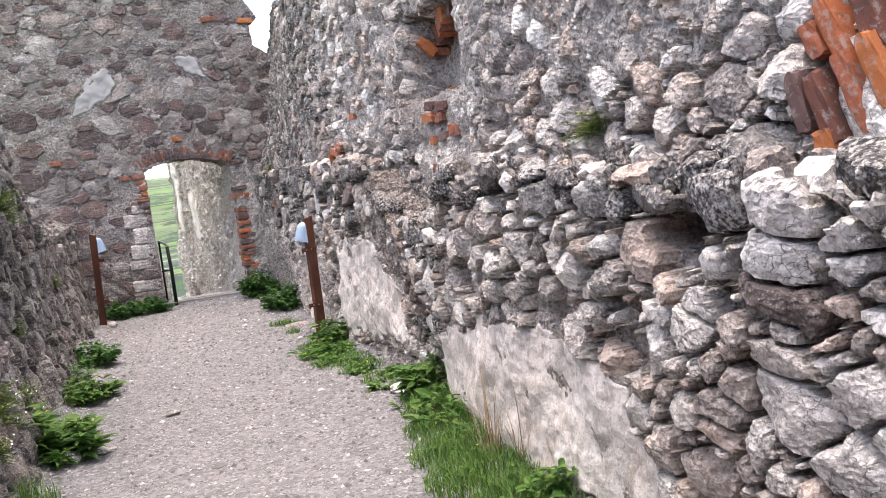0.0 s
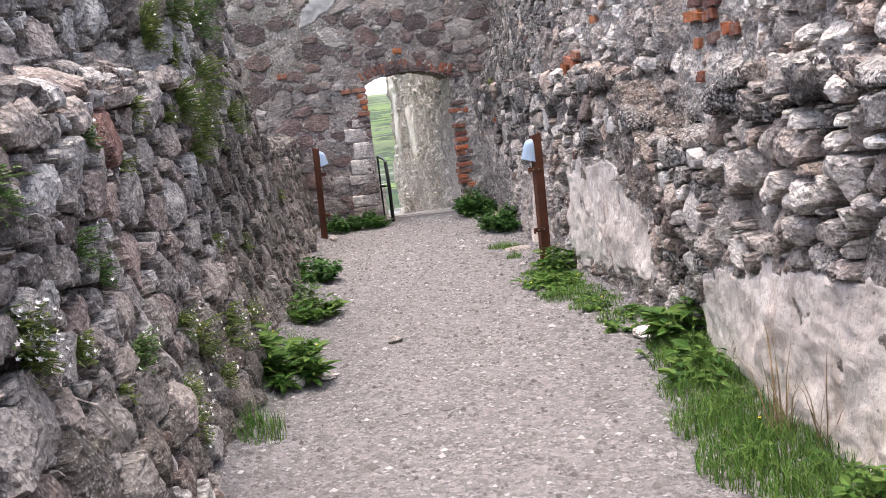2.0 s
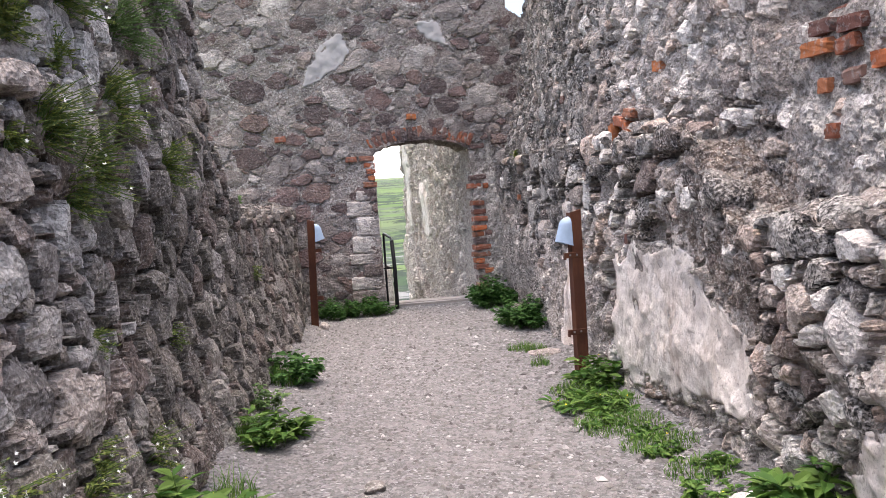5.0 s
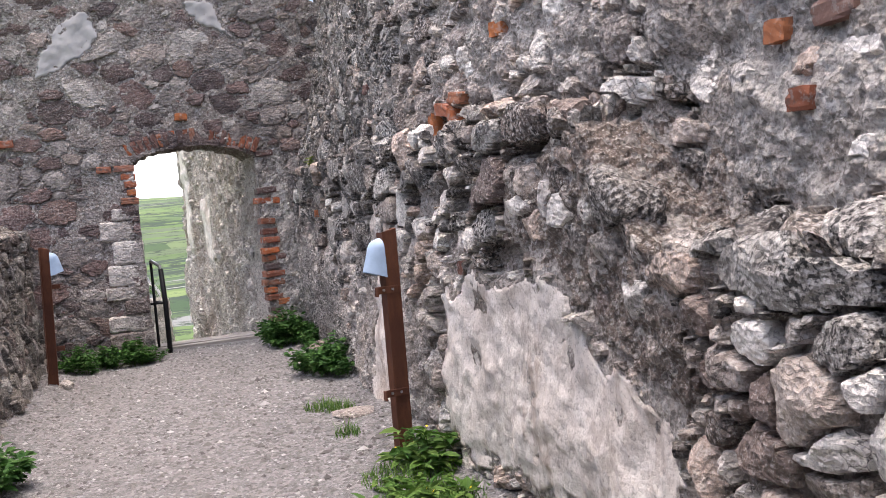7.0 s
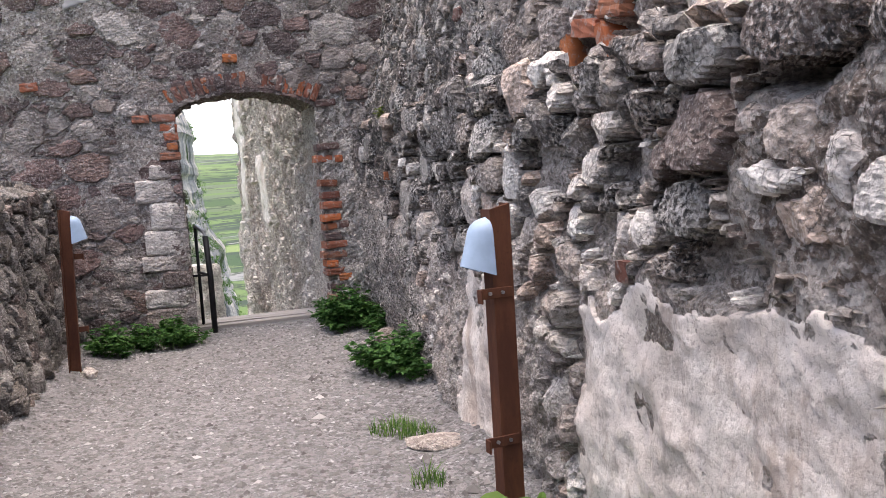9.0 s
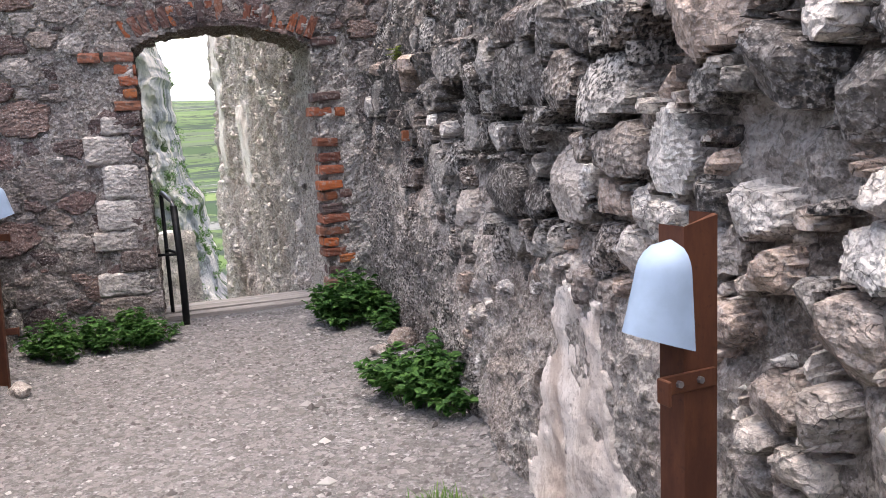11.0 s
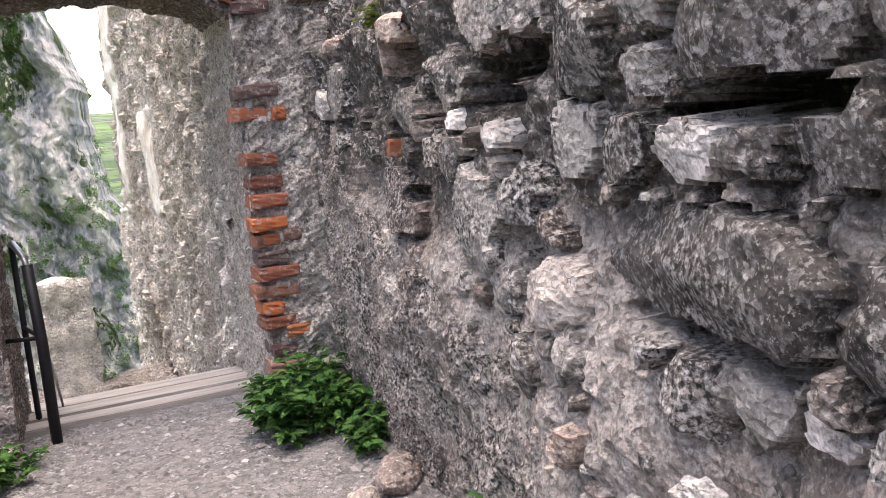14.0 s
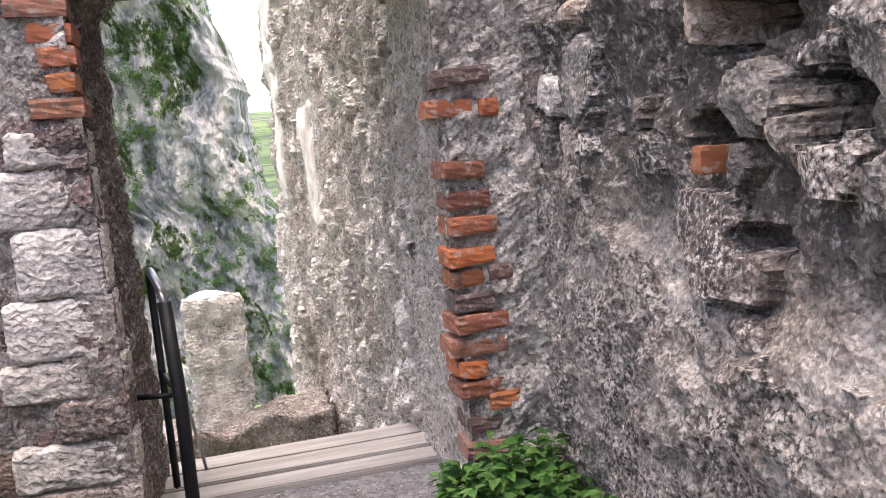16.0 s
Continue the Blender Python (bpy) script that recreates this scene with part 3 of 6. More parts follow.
        deep = (base + N * skirt[..., None]).reshape(-1, 3)
        # each quad goes to the stone of its most raised corner
        lift4 = np.where(flat_solid[quads], h.reshape(-1)[quads], -9)
        who = np.take_along_axis(quads, lift4.argmax(-1)[..., None], -1)[..., 0]
        qid = np.where((lift4.max(-1) > -8) & ~hidden, own[who], -1).reshape(-1)
        Q = quads.reshape(-1, 4)
        live = qid >= 0
        Q, qid = Q[live], qid[live]
        chosen = set()
        if pick is not None:
            order = np.argsort(-R)
            ok = list(range(nfix)) + [i for i in order if i >= nfix and here[i] and pick(centre_a[i], centre_z[i])]
            chosen = set(ok[:300])
        mat_of = chooser(centre_a, centre_z, rng) if chooser else np.zeros(n, int)
        for k, q in enumerate(fixed):
            mat_of[k] = q[5]
        mats = stone_material if isinstance(stone_material, list) else [stone_material]

        def shell(nm, sel, mat):
            key = qid[sel][:, None] * (nu * ns) + Q[sel]
            uk, inv = np.unique(key, return_inverse=True)
            v, owner = uk % (nu * ns), uk // (nu * ns)
            up = flat_solid[v] & (own[v] == owner)
            co = np.where(up[:, None], pos[v], deep[v])
            return mesh_object(nm, co.tolist(), inv.reshape(-1, 4).tolist(), mat, self.wall)

        order = np.argsort(qid, kind="stable")
        Q, qid = Q[order], qid[order]
        starts = np.searchsorted(qid, np.arange(n + 1))
        rest = np.ones(len(qid), bool)
        for i in sorted(chosen):
            if starts[i + 1] - starts[i] > 3:
                shell("stone", slice(starts[i], starts[i + 1]), mats[mat_of[i]])
                rest[starts[i]:starts[i + 1]] = False
        for k, mat in enumerate(mats):
            sel = rest & (mat_of[qid] == k)
            if sel.any():
                tagged(shell("rubble_stones", sel, mat), kind="stuff")
        for k, (poly, lift, smat, slabel) in enumerate(sheets):
            m = sheet_id == k
            fm = (m[:-1, :-1] & m[1:, 1:] & m[1:, :-1] & m[:-1, 1:]) & ~hidden
            if not fm.any():
                continue
            rim = blur(m.astype(float), 2)
            hh = np.where(rim > 0.97, lift + 0.02 * fbm(U, S, 0.14, seed + 11, 5, 0.65) + (0.03 * fbm(U, S, 0.06, seed + 12, 3, 0.7) if smat in RAGGED else 0.0), skirt)
            co = (base + N * hh[..., None]).reshape(-1, 3)
            q = quads[fm].reshape(-1, 4)
            uk, inv = np.unique(q, return_inverse=True)
            ob = mesh_object("plaster", co[uk].tolist(), inv.reshape(-1, 4).tolist(), smat, self.wall, smat not in RAGGED)
            ob["label"] = slabel
        self.base, self.N, self.A, self.Z, self.relief = base, N, A, Z, relief

    def on(self, a, z, lift=0.0):
        """The place on the wall at the run a and the height z, and the normal there."""
        i, j = np.unravel_index(np.argmin((self.A - a) ** 2 + (self.Z - z) ** 2), self.A.shape)
        return Vector(self.base[i, j] + self.N[i, j] * lift), Vector(self.N[i, j])


def profile_wall(ys, res_s, base_x, ledge, side, foot=-0.12, height=4.4, batter_low=0.0, batter_up=0.05):
    """Points of a wall that runs along y: a lower face, a ledge, an upper face set back. side: +1 where set back is +x."""
    zl = np.interp(ys, [r[0] for r in ledge], [r[1] for r in ledge])
    dl = np.interp(ys, [r[0] for r in ledge], [r[2] for r in ledge])
    hs = np.array([r[3] if len(r) > 3 else height for r in ledge])
    hh = np.interp(ys, [r[0] for r in ledge], hs)
    x0 = np.interp(ys, [r[0] for r in base_x], [r[1] for r in base_x])
    n1, n2 = int((zl.mean() - foot) / res_s), max(3, int(dl.mean() / res_s))
    tall = hh.mean() - zl.mean()
    fine = min(1.0, 0.65 / tall)
    rise = np.concatenate([np.linspace(0, fine, int(fine * tall / res_s), endpoint=False), np.linspace(fine, 1, 2 + int((1 - fine) * tall / (2 * res_s)))])

    def lean(z):
        return batter_low * np.clip(z, -1, 0.9) + 0.03 * np.sign(batter_low) * np.clip(z - 0.9, 0, 9)

    rows = []
    for t in np.linspace(0, 1, n1, endpoint=False):
        z = foot + (zl - foot) * t
        rows.append((x0 + side * lean(z), z))
    for t in np.linspace(0, 1, n2, endpoint=False):
        rows.append((x0 + side * (lean(zl) + dl * t), zl + 0.25 * dl * t))
    for t in rise:
        z0 = zl + 0.25 * dl
        z = z0 + (hh - z0) * t
        rows.append((x0 + side * (lean(zl) + dl + batter_up * (z - z0)), z))
    P = np.stack([np.stack([x, ys, z], -1) for x, z in rows], 1)
    return P, np.repeat(ys[:, None], P.shape[1], 1)


# ---------- right-hand wall ----------
BASE_R = [(-3, 1.97), (0, 2.09), (1.6, 2.17), (2.74, 2.3), (3.34, 2.35), (4.2, 2.5), (4.6, 2.6), (5.0, 2.66), (5.7, 2.74), (6.13, 2.78), (6.93, 2.87), (7.4, 2.93), (8.44, 3.01), (8.94, 3.075), (9.52, 3.145), (9.95, 3.205), (10.99, 3.31), (12.4, 3.43)]
LEDGE_R = [(0.2, 1.22, 0.24, 2.6), (1.3, 1.23, 0.24, 2.6), (2.5, 1.33, 0.24, 2.7), (4.0, 1.42, 0.24, 2.85), (4.3, 1.12, 0.3, 2.9), (5.45, 1.08, 0.3, 3.0), (5.8, 1.5, 0.22, 3.1),
           (6.3, 1.6, 0.16, 3.2), (7.0, 1.62, 0.12, 3.3), (8, 1.66, 0.1, 3.5), (9.5, 1.72, 0.07, 3.8), (12.4, 1.75, 0.05, 4.3)]
ys = np.arange(0.3, 12.37, 0.0108)
P, A = profile_wall(ys, 0.0108, BASE_R, LEDGE_R, 1, height=4.2, batter_up=0.07)
P[..., 0] += 0.15 * np.clip((A - 8.5) / 3.5, 0, 1) * np.clip(P[..., 2] - 1.75, 0, 5)
w = np.clip(1 - np.maximum(np.abs(A - 5.05) / 0.56, (P[..., 2] - 2.2) / 0.38) ** 8, 0, 1) * (0.2 * np.clip((P[..., 2] - 1.5) / 0.12, 0, 1) + 0.8 * np.clip((P[..., 2] - 1.93) / 0.06, 0, 1))
P[..., 0] += 0.3 * np.clip(w, 0, 1)


def upper_right(a, z):
    """Above the ledge, where crumbling pale mortar hides most of the stones."""
    return np.clip((z - np.interp(a, [r[0] for r in LEDGE_R], [r[1] for r in LEDGE_R]) - 0.1) / 0.12, 0, 1)


def flush_right(a, z):
    """The blocked niche above the low ledge, pointed up flush."""
    return np.clip((0.75 - np.abs(a - 4.95)) / 0.2, 0, 1) * np.clip((z - 1.16) / 0.06, 0, 1) * np.clip((2.0 - z) / 0.1, 0, 1)


def mortar_right(a, z):
    """Deep joints near the start and along the dark band, roughcast near the ground further on."""
    rough = np.clip((a - 7.6) / 0.6, 0, 1) * np.clip((1.0 - z) / 0.25, 0, 1)
    deep = np.clip((4.3 - a) / 0.8, 0, 1) * np.clip((1.5 - z) / 0.2, 0, 1) + np.clip((a - 5.2) / 0.4, 0, 1) * np.clip((z - 0.8) / 0.2, 0, 1) * np.clip((1.75 - z) / 0.15, 0, 1)
    deep = deep + 0.8 * np.clip((7.8 - a) / 0.5, 0, 1) * np.clip((1.75 - z) / 0.15, 0, 1)
    up = upper_right(a, z)
    return 0.007 * np.maximum(rough, np.clip((a - 8.8) / 0.8, 0, 1)) - (0.03 + 0.025 * np.clip((4.3 - a) / 0.6, 0, 1) * np.clip((z - 0.35) / 0.2, 0, 1)) * np.clip(deep, 0, 1) * (1 - flush_right(a, z)) + 0.02 * flush_right(a, z) * np.clip((9.2 - a) / 0.6, 0, 1) + up * (0.008 + 0.008 * np.clip((7.5 - a) / 0.8, 0, 1))


def far_right(a, z):
    """The mortar-rich stretch: low down from the second half on, and higher up towards the corner."""
    return np.maximum(np.clip((a - 7.6) / 0.8, 0, 1) * np.clip((1.15 - z) / 0.3, 0, 1), np.clip((a - 8.8) / 0.8, 0, 1) * np.clip((2.2 - z) / 0.3, 0, 1))


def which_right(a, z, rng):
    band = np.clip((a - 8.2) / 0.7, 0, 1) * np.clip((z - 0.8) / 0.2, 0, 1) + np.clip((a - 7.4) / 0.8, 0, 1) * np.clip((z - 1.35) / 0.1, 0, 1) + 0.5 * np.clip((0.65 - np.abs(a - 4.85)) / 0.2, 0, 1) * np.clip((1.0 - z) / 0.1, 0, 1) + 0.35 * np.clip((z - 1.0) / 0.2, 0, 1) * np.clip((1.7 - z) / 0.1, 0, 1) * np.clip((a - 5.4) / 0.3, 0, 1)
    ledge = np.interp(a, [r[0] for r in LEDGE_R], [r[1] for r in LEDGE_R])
    # mostly the darker stone in a narrow band just below the ledge line
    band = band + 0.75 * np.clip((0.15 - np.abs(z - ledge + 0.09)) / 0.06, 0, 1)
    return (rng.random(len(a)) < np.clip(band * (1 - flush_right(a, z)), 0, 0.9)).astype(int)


def zone_right(a, z):
    """How large the stones are: coarse at the start, under the low ledge and along the dark band, small in the roughcast."""
    k = 1 + 0.5 * np.clip((2.1 - a) / 0.4, 0, 1) * np.clip((1.4 - z) / 0.1, 0, 1)
    k = k + 0.5 * np.clip((0.65 - np.abs(a - 4.9)) / 0.2, 0, 1) * np.clip((1.2 - z) / 0.1, 0, 1)
    k = k + 0.6 * np.clip((a - 7.5) / 0.4, 0, 1) * np.clip((z - 1.12) / 0.1, 0, 1) * np.clip((2.1 - z) / 0.2, 0, 1)
    return k - 0.35 * np.clip((a - 7.5) / 0.4, 0, 1) * np.clip((0.95 - z) / 0.1, 0, 1)


PALE_, DARK_, BROWN_, WHITE_, CRUST_ = 0, 1, 2, 3, 4
# run, height, half length, half height, how far it stands out, kind, tilt
STONES_R = [
    (4.5, 1.52, 0.069, 0.039, 0.027, WHITE_, 0.1), (4.72, 1.43, 0.049, 0.036, 0.040, PALE_, -0.2), (4.93, 1.56, 0.066, 0.045, 0.032, WHITE_, -0.0), (5.2, 1.33, 0.064, 0.037, 0.026, PALE_, -0.2), (4.6, 1.3, 0.048, 0.035, 0.031, PALE_, 0.2), (5.36, 1.56, 0.051, 0.041, 0.029, WHITE_, 0.3), (4.9, 1.3, 0.056, 0.036, 0.031, WHITE_, 0.1), (5.1, 1.55, 0.065, 0.040, 0.032, PALE_, 0.1), (4.62, 1.62, 0.075, 0.049, 0.027, PALE_, -0.3), (5.33, 1.75, 0.074, 0.049, 0.028, PALE_, 0.3), (4.45, 1.75, 0.071, 0.044, 0.038, WHITE_, -0.1), (4.62, 1.83, 0.070, 0.040, 0.027, PALE_, 0.2), (4.8, 1.8, 0.059, 0.036, 0.036, WHITE_, 0.3), (4.42, 1.38, 0.071, 0.048, 0.028, BROWN_, -0.2), (5.05, 1.42, 0.065, 0.043, 0.026, WHITE_, 0.2),
    (4.55, 0.6, 0.071, 0.053, 0.046, PALE_, 0.5), (4.7, 0.62, 0.081, 0.056, 0.031, DARK_, -0.0), (4.62, 0.48, 0.079, 0.061, 0.048, PALE_, -0.5), (4.8, 0.5, 0.051, 0.049, 0.041, BROWN_, 0.1), (5.02, 0.52, 0.039, 0.037, 0.036, PALE_, 0.5), (5.12, 0.66, 0.056, 0.056, 0.046, DARK_, -0.4), (4.9, 0.76, 0.051, 0.053, 0.030, BROWN_, 0.4), (4.6, 0.86, 0.044, 0.043, 0.050, PALE_, 0.4), (4.95, 0.9, 0.066, 0.045, 0.041, PALE_, 0.2), (5.15, 0.78, 0.062, 0.043, 0.044, BROWN_, 0.6), (4.72, 0.7, 0.065, 0.060, 0.037, PALE_, -0.4), (4.85, 0.38, 0.039, 0.041, 0.036, DARK_, 0.1), (4.6, 0.34, 0.049, 0.037, 0.037, PALE_, -0.2), (5.05, 0.36, 0.069, 0.057, 0.036, PALE_, -0.0), (4.42, 0.5, 0.051, 0.055, 0.050, DARK_, -0.6), (4.45, 0.88, 0.079, 0.056, 0.030, DARK_, 0.3), (5.75, 1.0, 0.059, 0.046, 0.030, PALE_, -0.5), (5.85, 1.1, 0.062, 0.043, 0.034, DARK_, 0.3), (6.15, 1.15, 0.089, 0.061, 0.037, PALE_, -0.2), (5.5, 1.1, 0.069, 0.050, 0.032, PALE_, 0.3), (5.95, 1.33, 0.081, 0.057, 0.031, DARK_, 0.5), (6.3, 1.36, 0.044, 0.040, 0.042, PALE_, 0.5), (5.45, 0.8, 0.068, 0.046, 0.041, PALE_, -0.2), (5.7, 0.9, 0.046, 0.045, 0.032, BROWN_, -0.4), (5.75, 1.2, 0.083, 0.055, 0.033, PALE_, -0.5), (5.55, 1.35, 0.076, 0.062, 0.038, DARK_, -0.3),
    (1.25, 1.13, 0.062, 0.040, 0.043, WHITE_, -0.24), (1.24, 1.06, 0.059, 0.034, 0.043, WHITE_, 0.04), (1.27, 0.96, 0.034, 0.030, 0.043, PALE_, -0.12), (1.18, 1.01, 0.035, 0.039, 0.043, PALE_, 0.09), (1.65, 0.86, 0.057, 0.049, 0.043, PALE_, 0.11), (1.82, 0.90, 0.076, 0.060, 0.043, WHITE_, -0.39), (1.29, 0.82, 0.051, 0.029, 0.043, WHITE_, -0.44), (1.75, 0.53, 0.083, 0.043, 0.043, PALE_, 0.3), (1.90, 0.57, 0.066, 0.065, 0.043, PALE_, -0.22), (1.67, 0.70, 0.048, 0.065, 0.043, PALE_, -0.24), (2.03, 0.86, 0.062, 0.048, 0.043, WHITE_, 0.45), (2.14, 0.95, 0.071, 0.036, 0.043, PALE_, -0.03), (2.78, 1.35, 0.117, 0.100, 0.050, DARK_, 0.3), (2.56, 1.33, 0.091, 0.045, 0.050, DARK_, -0.02), (2.01, 1.23, 0.124, 0.069, 0.043, DARK_, 0.13), (2.24, 1.21, 0.062, 0.062, 0.043, DARK_, -0.31), (1.40, 1.28, 0.048, 0.037, 0.043, PALE_, 0.12), (1.16, 1.20, 0.034, 0.048, 0.043, PALE_, 0.33), (1.47, 0.88, 0.055, 0.027, 0.043, PALE_, 0.02), (1.59, 0.53, 0.046, 0.057, 0.043, WHITE_, 0.22), (1.51, 0.47, 0.062, 0.039, 0.043, PALE_, 0.15), (1.77, 0.74, 0.055, 0.037, 0.043, PALE_, -0.39), (1.66, 0.45, 0.046, 0.050, 0.043, PALE_, 0.23), (1.38, 0.75, 0.020, 0.025, 0.043, PALE_, 0.08), (1.18, 0.87, 0.021, 0.027, 0.043, PALE_, -0.18), (1.73, 1.11, 0.039, 0.025, 0.043, PALE_, -0.42),
    (1.43, 1.20, 0.125, 0.070, 0.051, WHITE_, 0.33), (1.46, 1.07, 0.120, 0.062, 0.043, WHITE_, -0.02), (1.68, 1.22, 0.120, 0.088, 0.051, DARK_, 0.2), (1.46, 0.955, 0.170, 0.053, 0.068, BROWN_, 0.34),
    (1.45, 0.67, 0.140, 0.100, 0.051, WHITE_, 0.19), (1.28, 0.56, 0.100, 0.075, 0.060, WHITE_, 0.38), (1.23, 0.76, 0.070, 0.069, 0.043, WHITE_, -0.09), (1.47, 0.8, 0.130, 0.045, 0.060, PALE_, 0.27),
    (1.71, 1.05, 0.060, 0.069, 0.060, WHITE_, 0.2), (2.12, 1.05, 0.100, 0.125, 0.043, PALE_, -0.5), (1.85, 0.83, 0.090, 0.075, 0.051, PALE_, 0.3), (1.75, 0.62, 0.090, 0.062, 0.051, PALE_, -0.05), (2.35, 1.24, 0.100, 0.088, 0.043, DARK_, 0.39), (2.75, 1.27, 0.120, 0.100, 0.050, DARK_, 0.34),
    (4.86, 1.04, 0.300, 0.069, 0.070, DARK_, 0.03), (4.43, 1.03, 0.130, 0.056, 0.080, WHITE_, 0.05), (5.3, 1.03, 0.120, 0.062, 0.050, PALE_, 0.0), (4.93, 0.64, 0.085, 0.073, 0.060, BROWN_, -0.3), (4.79, 0.79, 0.100, 0.088, 0.060, PALE_, 0.2), (4.49, 0.76, 0.110, 0.138, 0.050, WHITE_, 0.3),
    (5.07, 0.81, 0.100, 0.062, 0.060, PALE_, 0.1), (5.2, 0.93, 0.070, 0.050, 0.050, BROWN_, 0.0), (4.66, 0.93, 0.090, 0.050, 0.050, DARK_, 0.0),
    (5.6, 1.25, 0.160, 0.103, 0.080, DARK_, -0.05), (5.78, 1.58, 0.150, 0.053, 0.070, WHITE_, 0.05), (5.58, 1.42, 0.140, 0.050, 0.050, PALE_, 0.1), (6.5, 1.335, 0.125, 0.106, 0.070, BROWN_, 0.0), (6.68, 1.28, 0.050, 0.062, 0.050, BROWN_, 0.1), (6.15, 1.525, 0.170, 0.094, 0.090, DARK_, -0.1), (5.98, 1.56, 0.080, 0.081, 0.060, BROWN_, 0.0), (6.5, 1.53, 0.120, 0.075, 0.070, DARK_, 0.0),
    (5.95, 1.21, 0.062, 0.077, 0.050, WHITE_, 0.2), (6.05, 1.25, 0.060, 0.075, 0.050, WHITE_, 0.1), (5.88, 1.37, 0.080, 0.056, 0.050, PALE_, 0.0), (5.66, 1.09, 0.090, 0.069, 0.060, PALE_, 0.1), (5.53, 0.95, 0.100, 0.075, 0.050, WHITE_, -0.1), (6.25, 1.24, 0.100, 0.044, 0.050, WHITE_, 0.1), (6.2, 1.33, 0.060, 0.075, 0.060, PALE_, 0.4),
    (9.05, 1.5, 0.170, 0.138, 0.052, CRUST_, 0.0), (8.51, 1.46, 0.100, 0.100, 0.056, DARK_, 0.1), (8.24, 1.43, 0.125, 0.103, 0.063, DARK_, 0.15), (8.75, 1.48, 0.110, 0.100, 0.042, DARK_, 0.0), (8.16, 1.26, 0.100, 0.081, 0.056, DARK_, 0.2), (9.22, 1.09, 0.375, 0.125, 0.058, CRUST_, 0.0), (8.85, 1.08, 0.140, 0.088, 0.048, CRUST_, 0.0),
    (9.22, 1.305, 0.085, 0.062, 0.027, WHITE_, 0.0), (10.02, 1.33, 0.057, 0.050, 0.027, WHITE_, 0.2), (7.94, 1.26, 0.100, 0.125, 0.035, WHITE_, 0.0), (8.94, 0.9, 0.050, 0.040, 0.027, WHITE_, 0.2), (8.9, 1.3, 0.070, 0.075, 0.032, CRUST_, 0.0), (9.45, 1.3, 0.070, 0.069, 0.027, CRUST_, 0.2),
    (9.6, 1.5, 0.129, 0.112, 0.042, CRUST_, 0.5), (9.9, 1.18, 0.086, 0.075, 0.027, DARK_, -0.1), (10.35, 1.5, 0.100, 0.112, 0.042, DARK_, -0.1), (10.75, 1.42, 0.086, 0.075, 0.032, DARK_, -0.7), (9.85, 1.62, 0.100, 0.088, 0.037, DARK_, 0.7), (10.3, 1.28, 0.086, 0.075, 0.027, DARK_, -0.7), (9.98, 0.95, 0.086, 0.075, 0.027, DARK_, -0.0), (7.75, 1.05, 0.100, 0.062, 0.040, PALE_, 0.0), (7.72, 0.9, 0.080, 0.062, 0.040, PALE_, 0.0),
    (7.6, 1.15, 0.090, 0.056, 0.050, PALE_, 0.0), (7.05, 1.4, 0.090, 0.062, 0.050, PALE_, 0.0), (7.15, 1.27, 0.100, 0.062, 0.050, PALE_, 0.1), (7.3, 1.1, 0.090, 0.062, 0.040, PALE_, 0.0)]

